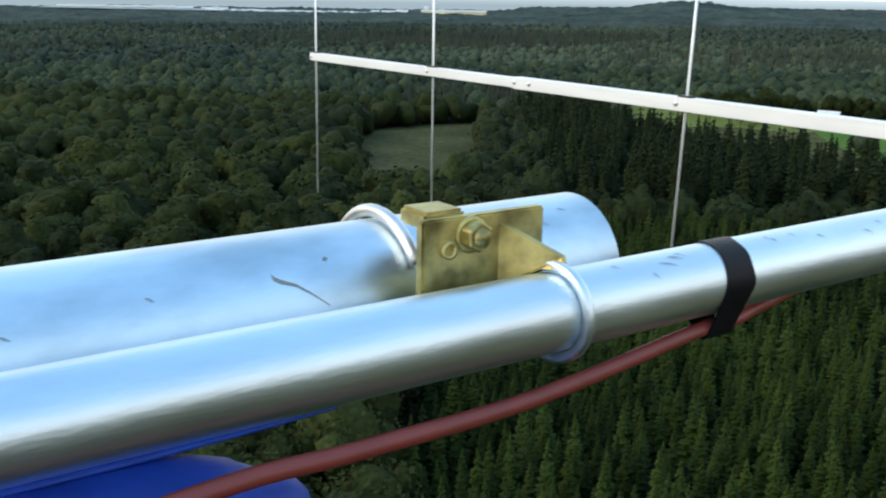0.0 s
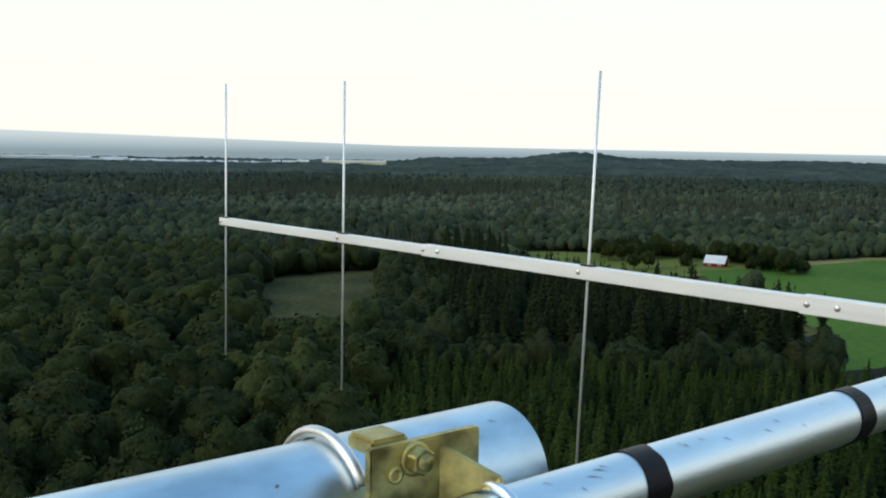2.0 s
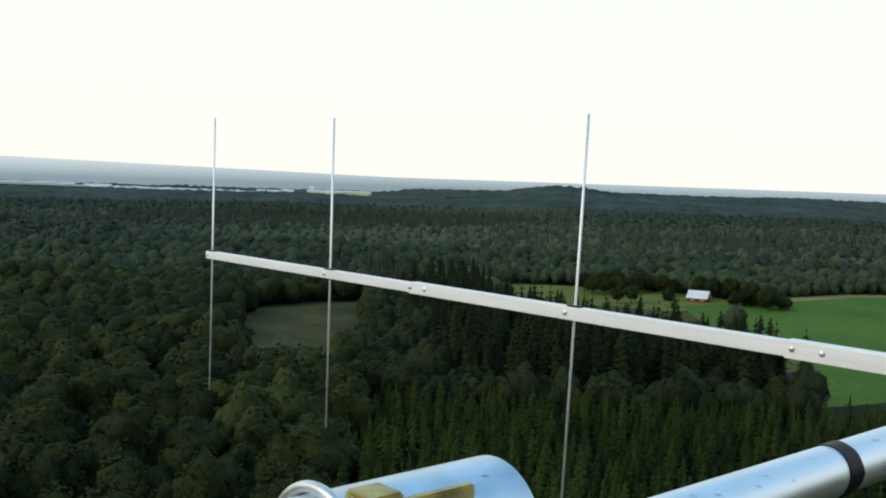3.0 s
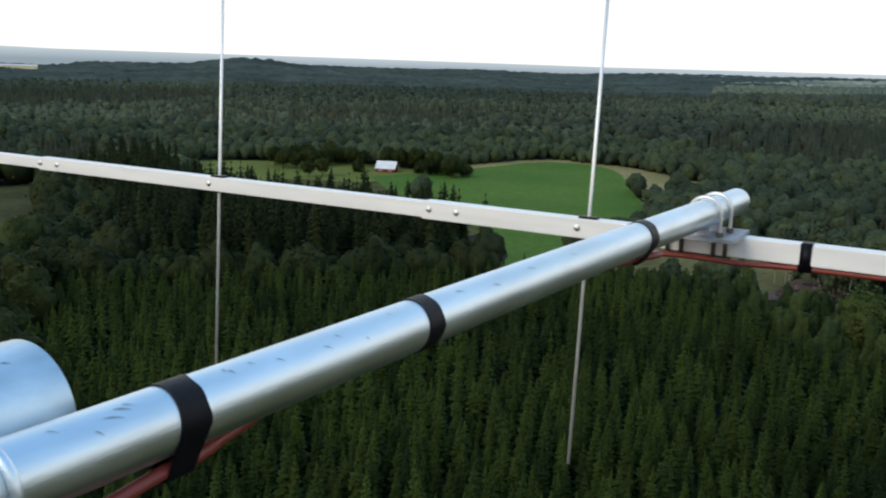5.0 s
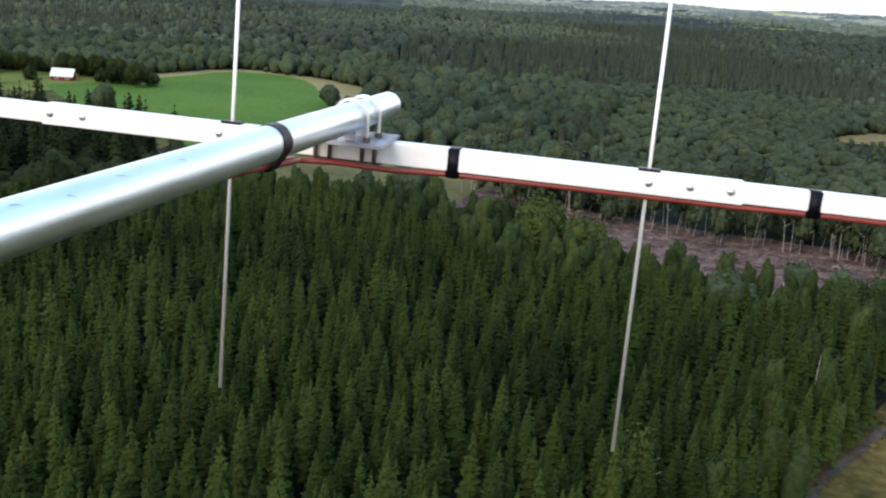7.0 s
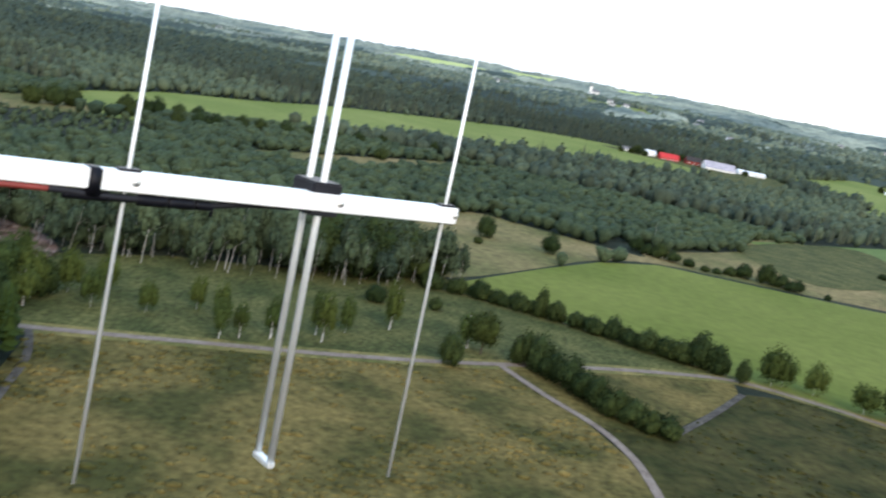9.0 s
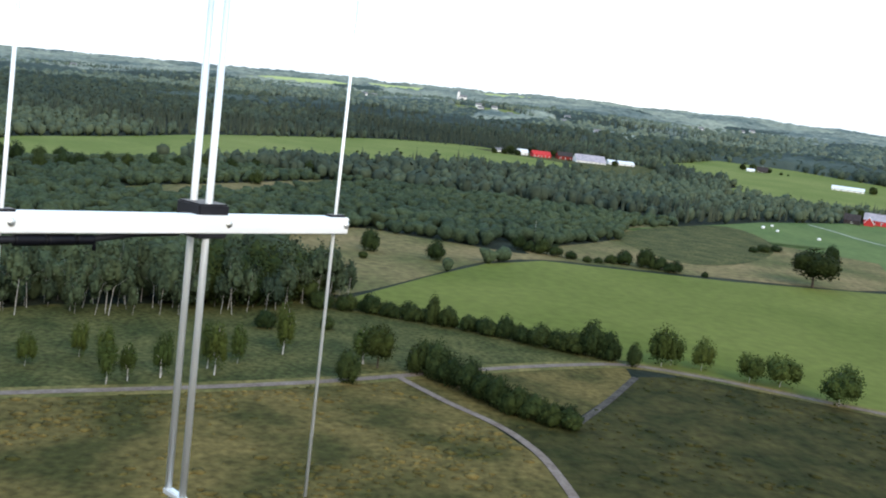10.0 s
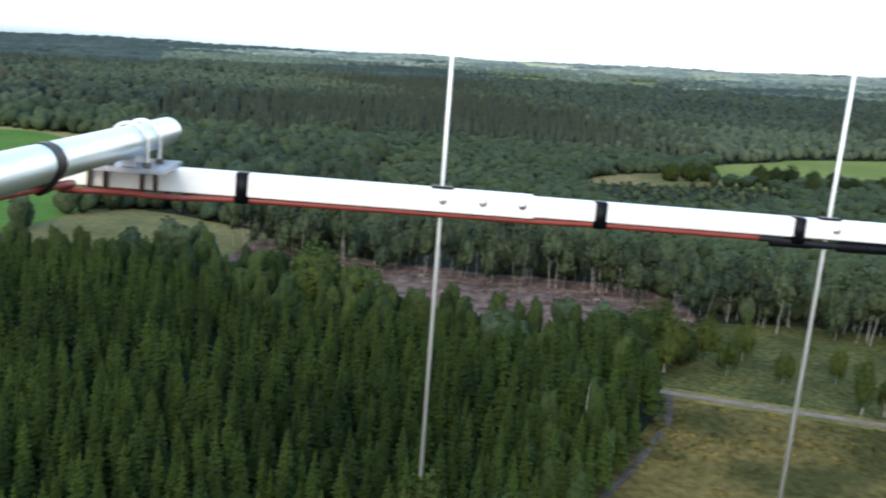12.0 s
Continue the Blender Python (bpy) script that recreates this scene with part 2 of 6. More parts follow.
def toned(mesh, groups):
    """Gives every tree of a mesh its own tone, the fifth column of its place."""
    tones = np.concatenate([np.repeat(p[:, 4] if p.shape[1] > 4 else np.full(len(p), 0.5), count) for count, p in groups if len(p)])
    mesh.attributes.new("tone", "FLOAT", "POINT").data.foreach_set("value", tones.astype(np.float32))


# ---- the lie of the land ----
EYE = 55.0
RIDGE_AZ = [-180, -125, -100, -85, -70, -55, -45, -28, -10, 0, 25, 180]
RIDGE_EL = [1.3, 1.35, 1.2, 0.8, 0.25, -0.2, -0.45, -0.95, -1.0, -1.35, -1.35, 1.3]


def lie(x, y):
    """Height of the ground: level round the mast, rising to wooded ridges."""
    x, y = np.asarray(x, float), np.asarray(y, float)
    d, az = np.hypot(x, y), np.degrees(np.arctan2(-x, y))
    s = np.clip((d - 600) / 3400, 0, 1)
    roll = 5 * np.clip((d - 1350) / 600, 0, 1) * (np.sin(x / 310 + 1) * np.cos(y / 270) + 0.5 * np.sin((x + y) / 140))
    return s * s * (3 - 2 * s) * (EYE - 12 + np.tan(np.radians(np.interp(az, RIDGE_AZ, RIDGE_EL))) * 4000) + roll * np.clip((2600 - d) / 800, 0.3, 1) + 34 * np.exp(-((az + 10) / 5) ** 2 - ((d - 2350) / 420) ** 2)


def inside(poly, x, y):
    x, y = np.asarray(x), np.asarray(y)
    hit = np.zeros(x.shape, bool)
    for (x0, y0), (x1, y1) in zip(poly, poly[1:] + poly[:1]):
        if y0 != y1:
            hit ^= ((y0 > y) != (y1 > y)) & (x < (x1 - x0) * (y - y0) / (y1 - y0) + x0)
    return hit


def ribbon(points, width):
    """The outline of a road of that width along points."""
    p = [Vector(q) for q in points]
    left, right = [], []
    for i, q in enumerate(p):
        way = (p[min(i + 1, len(p) - 1)] - p[max(i - 1, 0)]).normalized()
        off = Vector((-way.y, way.x)) * width / 2
        left.append(tuple(q + off)), right.append(tuple(q - off))
    return left + right[::-1]


def rounded(points, steps=5, closed=False):
    """Catmull-Rom points through points."""
    p = [Vector(q) for q in points]
    n, out = len(p), []
    for i in range(n if closed else n - 1):
        a, b, c, d = (p[(i + k) % n] if closed else p[min(max(i + k, 0), n - 1)] for k in (-1, 0, 1, 2))
        for j in range(steps):
            u = j / steps
            out.append(tuple(0.5 * (2 * b + (c - a) * u + (2 * a - 5 * b + 4 * c - d) * u * u + (3 * b - a - 3 * c + d) * u ** 3)))
    if not closed:
        out.append(tuple(p[-1]))
    return out


def sheet(name, poly, lift, mat, label, category, cell=40):
    """A patch of land cover that follows the ground, lifted a little above it."""
    bm = bmesh.new()
    bm.faces.new([bm.verts.new((x, y, 0)) for x, y in poly])
    bmesh.ops.triangulate(bm, faces=bm.faces[:])
    for axis in (0, 1):
        low, high = min(q[axis] for q in poly), max(q[axis] for q in poly)
        step = max(cell, (high - low) / 30)
        for k in range(1, int((high - low) / step) + 1):
            co, no = [0, 0, 0], [0, 0, 0]
            co[axis], no[axis] = low + k * step, 1
            bmesh.ops.bisect_plane(bm, geom=bm.verts[:] + bm.edges[:] + bm.faces[:], plane_co=co, plane_no=no)
    for v in bm.verts:
        v.co.z = float(lie(v.co.x, v.co.y)) + lift + 0.002 * max(0.0, math.hypot(v.co.x, v.co.y) - 450)
    bmesh.ops.recalc_face_normals(bm, faces=bm.faces[:])
    if sum(f.normal.z for f in bm.faces) < 0:
        bmesh.ops.reverse_faces(bm, faces=bm.faces[:])
    return tagged(part(name, bm, mat), label, category, kind="structure")


# plan outlines, metres from the foot of the mast
CROP = [(108, 240), (118, 252), (128, 296), (132, 432), (190, 458), (250, 487), (268, 450), (236, 380), (220, 345), (204, 305), (165, 268), (150, 258), (128, 246)]
CROP_EDGE = [(205, 300), (222, 345), (236, 380), (268, 450), (250, 487), (190, 458), (188, 470), (258, 500), (285, 450), (278, 363), (230, 335)]
STUBBLE = [(126, 222), (149, 262), (182, 264), (192, 216), (185, 203), (168, 190), (138, 200)]
GLADE = [(-52, 370), (-47, 398), (-16, 421), (4, 417), (-6, 371), (-6, 344), (-8, 262), (-18, 248), (-35, 252), (-44, 305)]
LAWN = [(40, 405), (57, 446), (52, 500), (100, 500), (140, 470), (140, 430), (120, 415), (90, 430)]
LEA = [(12, 300), (118, 285), (128, 300), (131, 430), (100, 440), (40, 408)]
FELLED = [(183, 206), (190, 178), (198, 160), (213, 137), (228, 115), (222, 98), (206, 88), (175, 90), (160, 112), (154, 130), (150, 155), (150, 185), (165, 196)]
HEATH = [(100, 56), (123, 61), (158, 69), (165, 54), (171, 40), (178, 25), (188, 6), (197, -10), (184, -19), (172, -27), (160, -32), (148, -35), (130, -38), (60, -40), (40, 20)]
DAMP = [(130, -38), (148, -35), (160, -32), (172, -28), (176, -42), (196, -54), (218, -66), (224, -83), (216, -101), (205, -120), (150, -180), (60, -120), (60, -40)]
WEDGE = [(197, -12), (211, -30), (222, -50), (227, -65), (216, -64), (196, -53), (176, -41), (172, -28), (184, -19)]
PASTURE = [(158, 70), (165, 53), (178, 25), (194, -3), (198, -9), (211, -29), (222, -49), (228, -65), (233, -66), (256, -12), (268, 4), (285, 10), (262, 18), (243, 44), (229, 69), (205, 92), (176, 90)]
LEY = [(272, 2), (322, -23), (363, -46), (388, -72), (388, -104), (389, -151), (403, -223), (420, -330), (220, -300), (205, -125), (224, -85), (233, -64), (241, -48), (252, -22), (261, -4)]
DRY = [(285, 14), (320, 18), (376, 30), (424, 4), (418, -20), (402, -66), (420, -72), (492, -127), (556, -149), (600, -190), (519, -284), (415, -232), (397, -154), (393, -105), (391, -72), (364, -44), (322, -22), (276, 4)]
PADDOCK = [(545, -140), (699, -285), (799, -425), (770, -520), (560, -440), (425, -310), (412, -236), (519, -280), (600, -190)]
FARFIELD = [(482, 205), (567, 246), (657, 238), (699, 236), (800, 196), (955, 140), (1175, -12), (1225, -135), (1110, -215), (1060, -212), (929, -95), (784, 24), (681, 104), (550, 167), (492, 178)]
KNOLL = [(500, -128), (543, -149), (590, -182), (636, -236), (580, -240), (509, -216), (445, -172), (432, -138)]
PADDOCK_TRACK = [(722, -330), (690, -334), (655, -335), (620, -342), (560, -362)]
TANGAP = [(415, 232), (430, 246), (481, 246), (522, 228), (490, 200), (455, 205)]
SCRUBGAP = [(430, 120), (470, 118), (560, 68), (640, 26), (620, 2), (540, 35), (450, 85)]
BARNYARD = [(118, 440), (150, 440), (172, 452), (160, 466), (142, 484), (112, 500), (100, 490)]
FARMYARD = [(929, -95), (1060, -212), (1110, -215), (1167, -133), (1200, -140), (1205, -320), (1140, -330), (1000, -290)]
RIGHTFIELD = [(1199, -330), (1437, -500), (1405, -603), (1222, -700), (1100, -660), (930, -560), (860, -420), (960, -350), (1069, -398)]
HEDGE_GAP = [(380, -55), (432, -55), (432, -250), (395, -240)]
HEDGE_STRIP = [(226, -70), (222, -50), (250, -8), (262, 12), (276, 6), (278, -11), (268, -42), (256, -62), (240, -80)]
ROADSIDE = [(218, -60), (244, -62), (240, -88), (226, -112), (206, -128), (198, -122), (216, -100), (222, -84)]
OPEN = [HEDGE_STRIP, ROADSIDE, HEDGE_GAP, BARNYARD, FARMYARD, CROP, CROP_EDGE, STUBBLE, GLADE, LAWN, LEA, FELLED, HEATH, DAMP, WEDGE, PASTURE, LEY, DRY, PADDOCK, FARFIELD, TANGAP, SCRUBGAP, RIGHTFIELD]
# far openings in the woods
def arc(a0, a1, d0, d1):
    m, q = (d0 + d1) / 2, (a1 - a0) * 1.35
    return [(-d * math.sin(radians(a)), d * math.cos(radians(a))) for a, d in ((a0, m * 0.99), (a0 + 0.25 * q, d0), (a0 + 0.6 * q, d0 * 1.02), (a0 + q, m * 1.01), (a0 + 0.7 * q, d1), (a0 + 0.3 * q, d1 * 0.97))]


FAR_OPEN = [("sunlit", [(2450, 430), (3050, 330), (3200, 150), (2900, 40), (2560, 120)]), ("sunlit", [(2850, -10), (3400, 80), (3400, -160), (2800, -110)]), ("ripe", [(2300, 1500), (2675, 1680), (2875, 1621), (2480, 1440)]),
            ("ripe", [(2184, 2460), (2500, 2700), (2580, 2640), (2260, 2400)]), ("ripe", [(1440, 1010), (1540, 1060), (1600, 1000), (1500, 940)]), ("green", [(1640, 900), (1800, 950), (1850, 860), (1700, 820)]),
            ("green", [(1900, -330), (2250, -300), (2300, -120), (2030, -150)]), ("ripe", [(940, 1690), (1010, 1720), (1030, 1660), (960, 1640)]), ("water", [(905, 1180), (970, 1260), (1000, 1240), (940, 1160)]),
            ("town", [(-1990, 4380), (-1300, 4250), (-200, 4000), (-60, 3900), (-60, 3780), (-700, 3820), (-1900, 4100)])]
FAR_OPEN += [(k, arc(q[0], q[1], q[2] * 0.93, min(4850, q[3] * 1.02))) for k, q in (("ripe", (-55.5, -58.5, 3300, 3700)), ("ripe", (-41, -43, 3500, 3900)), ("green", (-50, -55, 4100, 4600)), ("ripe", (-61, -62.2, 3000, 3200)), ("green", (-66, -69, 3700, 4300)), ("ripe", (-73, -75.5, 3900, 4500)),
                                       ("sunlit", (-88.5, -92.5, 3900, 4300)), ("ripe", (-93.5, -99, 3900, 4500)), ("green", (-99, -104, 4000, 4600)), ("ripe", (-104.5, -108, 3900, 4300)), ("green", (-58, -59.5, 2300, 2420)), ("ripe", (-47, -48, 2600, 2750)), ("green", (-52, -57, 1960, 2060)), ("green", (-47.5, -50.5, 2250, 2330)), ("ripe", (-53, -54.6, 2450, 2560)), ("green", (-60, -63.5, 2150, 2260)), ("green", (-64.5, -67, 2700, 2900)), ("ripe", (-49, -51.5, 3000, 3150)), ("green", (-57, -61, 2850, 3050)), ("sunlit", (-52, -56, 3550, 3900)), ("sunlit", (-58.5, -62, 3700, 4100)), ("sunlit", (-95, -98.5, 3200, 3600)))]
ROAD = [(150, 90), (157, 71), (165, 53), (171, 40), (178, 25), (188, 6), (198, -10), (211, -30), (222, -50), (228, -66), (224, -83), (216, -101), (207, -120), (190, -160)]
LANE = [(198, -10), (184, -19), (172, -28), (160, -33), (148, -35), (135, -36), (110, -37)]
PLANTATION_PATH = [(158, 70), (144, 63.5), (124, 58.5), (101, 53), (70, 33), (40, 14)]
DITCH = [(217, -65), (196, -54), (175, -42)]
PLANTATION = [(-9, 60), (-8, 131), (-6, 167), (-1, 225), (6, 213), (36, 212), (73, 211), (100, 205), (120, 190), (126, 165), (122, 135), (131, 118), (143, 101), (152, 90), (157, 72), (143, 64), (123, 59), (100, 54), (60, 30), (20, 20)]
OLD_SPRUCE = [(-6, 235), (6, 214), (36, 213), (73, 212), (100, 218), (97, 246), (88, 266), (70, 292), (50, 308), (38, 340), (38, 398), (10, 424), (5, 418), (-5, 344)]
FRINGE = [(104, 206), (120, 192), (127, 165), (123, 135), (132, 118), (144, 101), (153, 90), (159, 74), (170, 88), (158, 112), (152, 130), (148, 155), (146, 185), (132, 198), (112, 216)]

EDGE_FRINGE = [(158, 73), (143, 65), (123, 60), (101, 55), (84, 45), (79, 51), (97, 64), (118, 72), (136, 82), (150, 96)]
PINE_STAND = [(330, 480), (520, 690), (690, 620), (760, 520), (640, 420), (440, 360)]
LOW_SCRUB = [(338, 178), (372, 212), (416, 240), (440, 215), (470, 196), (490, 178), (450, 150), (400, 150)]

ground_rings = [0, 60, 120, 200, 300, 420, 560, 720, 900, 1100, 1300, 1550, 1850, 2200, 2600, 3100, 3600, 4200, 4940]
spokes = 180
gv = [(r * math.cos(2 * math.pi * k / spokes), r * math.sin(2 * math.pi * k / spokes)) for r in ground_rings[1:] for k in range(spokes)]
gv = np.array([(0, 0)] + gv)
gv = np.column_stack([gv, lie(gv[:, 0], gv[:, 1])])
gt = [(0, 1 + k, 1 + (k + 1) % spokes) for k in range(spokes)]
for ring in range(len(ground_rings) - 2):
    a, b = 1 + ring * spokes, 1 + (ring + 1) * spokes
    for k in range(spokes):
        j = (k + 1) % spokes
        gt += [(a + k, b + k, b + j), (a + k, b + j, a + j)]
ground = link("ground", from_arrays("ground", gv, np.array(gt), True), None, M_GROUND)
tagged(ground, "dark green woodland floor reaching to the horizon", "ground", kind="structure")

sheet("field_crop_edge", rounded(CROP_EDGE, 3, True), 0.05, M_STUBBLE, "pale tan headland round a green crop field", "field")
sheet("field_crop", rounded(CROP, 3, True), 0.10, M_CROP, "deep green crop field beside the woods", "field")
sheet("field_stubble", rounded(STUBBLE, 3, True), 0.06, M_CORNER, "pale olive stubble at the field corner", "field")
sheet("glade", rounded(GLADE, 3, True), 0.06, M_GLADE, "dull olive grass glade among broadleaf trees", "meadow")
sheet("lea", rounded(LEA, 3, True), 0.04, M_ROUGH, "rough grass between old spruces and a lawn", "meadow")
sheet("lawn", rounded(LAWN, 3, True), 0.06, M_GREEN, "pale green lawn by the white barn", "meadow")
sheet("felled_area", rounded(FELLED, 3, True), 0.08, M_CUT, "reddish brown felled forest ground with brash", "clearing")
sheet("meadow_heath", HEATH, 0.05, M_HEATH, "yellow brown rough heath meadow below the mast", "meadow")
sheet("meadow_damp", DAMP, 0.044, M_DAMP, "dark green damp meadow beside the gravel lane", "meadow")
sheet("meadow_wedge", WEDGE, 0.057, M_HEATH, "yellow grass wedge between road and ditch", "meadow")
sheet("meadow_pasture", PASTURE, 0.05, M_ROUGH, "rough green pasture with scattered birches", "meadow")
sheet("field_ley", LEY, 0.07, M_LEY, "bright green mown ley field", "field")
sheet("field_dry", rounded(DRY, 3, True), 0.064, M_TAN, "dry tan and green grassland with bushes", "field")
sheet("field_paddock", PADDOCK, 0.08, M_PADDOCK, "green paddock near a red cottage", "field")
sheet("field_knoll", rounded(KNOLL, 3, True), 0.16, M_ROUGH, "dull brown green knoll beside the paddock", "field")
sheet("path_paddock", ribbon(rounded(PADDOCK_TRACK), 3.2), 0.24, M_PALE_TRACK, "pale gravel drive across the paddock", "path", 15)
sheet("field_far", rounded(FARFIELD, 3, True), 0.2, M_GREEN, "long bright green field before far woods", "field")
sheet("field_tan", rounded(TANGAP, 3, True), 0.25, M_TAN, "small dry tan field among woods", "field")
sheet("barnyard", rounded(BARNYARD, 3, True), 0.14, M_GREEN, "mown green yard round the white-roofed barn", "meadow")
sheet("farmyard", rounded(FARMYARD, 3, True), 0.3, M_ROUGH, "rough green farmyard before red barns", "meadow")
sheet("field_gap", rounded(SCRUBGAP, 3, True), 0.2, M_TAN, "narrow dry grass gap in the woods", "field")
sheet("field_beyond_farm", rounded(RIGHTFIELD, 3, True), 0.3, M_GREEN, "pale green field beyond the farm", "field")
for kind, outline in FAR_OPEN:
    sheet("field_distant", outline, 1.0, {"sunlit": M_SUNNY, "ripe": M_CORN, "green": M_GREEN, "water": M_WATER, "town": M_TOWN}[kind],
          {"sunlit": "sunlit pale yellow green hill field", "ripe": "distant pale ripe field", "green": "distant green field", "water": "small bright distant pond", "town": "pale paved yards of a far town"}[kind], "water" if kind == "water" else "field", 60)
sheet("verge", ribbon(rounded(ROAD), 6.0), 0.10, M_VERGE, "yellow dry grass verge along the gravel road", "verge", 15)
sheet("road_gravel", ribbon(rounded(ROAD), 2.2), 0.16, M_GRAVEL, "pale grey gravel farm road", "road", 15)
sheet("road_lane", ribbon(rounded(LANE), 1.7), 0.17, M_GRAVEL, "pale gravel lane curving off the road", "road", 15)
sheet("path_plantation", ribbon(rounded(PLANTATION_PATH), 1.3), 0.14, M_TRACK, "narrow brown grey track beside the spruces", "path", 15)
sheet("road_ditch", ribbon(rounded(DITCH), 1.6), 0.15, M_TRACK, "dark ditch with bare earth banks", "ditch", 15)

# distance: a glowing strip painted with pale blue haze of far plains, behind everything
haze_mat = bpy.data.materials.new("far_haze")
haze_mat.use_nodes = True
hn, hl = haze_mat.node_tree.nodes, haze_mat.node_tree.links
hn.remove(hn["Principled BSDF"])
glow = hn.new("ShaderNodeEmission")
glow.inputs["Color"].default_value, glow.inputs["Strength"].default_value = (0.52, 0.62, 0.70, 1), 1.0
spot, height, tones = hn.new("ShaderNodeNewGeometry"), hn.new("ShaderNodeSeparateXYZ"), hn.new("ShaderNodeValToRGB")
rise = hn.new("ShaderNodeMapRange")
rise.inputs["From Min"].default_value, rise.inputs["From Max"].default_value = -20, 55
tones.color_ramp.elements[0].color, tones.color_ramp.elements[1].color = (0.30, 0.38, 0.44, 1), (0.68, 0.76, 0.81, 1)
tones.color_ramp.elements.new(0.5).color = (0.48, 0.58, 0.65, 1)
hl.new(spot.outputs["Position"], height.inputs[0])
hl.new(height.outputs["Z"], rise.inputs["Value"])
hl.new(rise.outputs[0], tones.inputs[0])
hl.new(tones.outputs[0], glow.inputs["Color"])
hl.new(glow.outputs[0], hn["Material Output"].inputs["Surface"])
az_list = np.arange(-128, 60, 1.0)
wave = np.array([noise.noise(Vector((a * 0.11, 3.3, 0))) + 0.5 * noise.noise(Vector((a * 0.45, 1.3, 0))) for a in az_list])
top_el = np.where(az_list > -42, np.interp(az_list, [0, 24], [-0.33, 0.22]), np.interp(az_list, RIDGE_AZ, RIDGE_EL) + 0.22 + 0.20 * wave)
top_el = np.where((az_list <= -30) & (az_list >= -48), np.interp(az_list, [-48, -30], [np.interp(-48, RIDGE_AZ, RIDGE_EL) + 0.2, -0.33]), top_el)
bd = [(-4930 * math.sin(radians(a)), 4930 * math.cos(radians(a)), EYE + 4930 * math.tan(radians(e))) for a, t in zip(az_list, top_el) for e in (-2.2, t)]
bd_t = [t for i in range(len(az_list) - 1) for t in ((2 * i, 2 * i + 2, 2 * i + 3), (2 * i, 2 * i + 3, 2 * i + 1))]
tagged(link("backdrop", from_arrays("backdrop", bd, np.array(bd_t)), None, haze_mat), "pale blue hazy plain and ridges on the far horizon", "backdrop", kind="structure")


# ---- trees ----
def spruce_shape(rng, h, r, boughs, core=6, foot=0.06, taper=0.72):
    """A spruce: a slender dark core set with folded, slightly drooping boughs up to a thin leader."""
    f = np.sort(rng.uniform(0, 1, boughs)) ** 0.95
    a = 2.4 * np.arange(boughs) + rng.uniform(-0.6, 0.6, boughs)
    reach = r * ((1 - f) ** taper * rng.uniform(0.72, 1.18, boughs)) + 0.14
    z = h * (foot + (0.96 - foot) * f)
    drop = reach * (-0.30 + 0.75 * f + rng.uniform(-0.12, 0.12, boughs))
    half = reach * rng.uniform(0.32, 0.46, boughs) + 0.07
    c, s = np.cos(a), np.sin(a)
    thick = 0.04 * h
    root = np.stack([0.10 * reach * c, 0.10 * reach * s, z + thick], 1)
    tip = np.stack([reach * c, reach * s, z + drop], 1)
    mid = 0.60 * reach
    left = np.stack([mid * c - half * s, mid * s + half * c, z + 0.45 * drop - 0.22 * half], 1)
    right = np.stack([mid * c + half * s, mid * s - half * c, z + 0.45 * drop - 0.22 * half], 1)
    v = np.stack([root, left, tip, right], 1).reshape(-1, 3)
    i = np.arange(boughs)[:, None] * 4
    pieces = [(v, np.concatenate([i + (0, 1, 2), i + (0, 2, 3)]))]
    ang = np.arange(core) * 2 * np.pi / core
    ring = np.stack([0.52 * r * np.cos(ang), 0.52 * r * np.sin(ang), np.full(core, h * foot)], 1)
    k = np.arange(core)
    pieces.append((np.concatenate([ring, [(0, 0, h * 0.93)]]), np.stack([k, (k + 1) % core, np.full(core, core)], 1)))
    lead = np.array([(0.06, 0, h * 0.90), (-0.03, 0.05, h * 0.90), (-0.03, -0.05, h * 0.90), (0, 0, h * 1.03)])
    pieces.append((lead, np.array([(0, 1, 3), (1, 2, 3), (2, 0, 3)])))
    return merge(pieces)


def ball(level):
    """Unit directions and triangles of an icosphere."""
    bm = bmesh.new()
    bmesh.ops.create_icosphere(bm, subdivisions=level, radius=1)
    v, t = np.array([q.co[:] for q in bm.verts]), np.array([[q.index for q in f.verts] for f in bm.faces])
    bm.free()
    return v, t


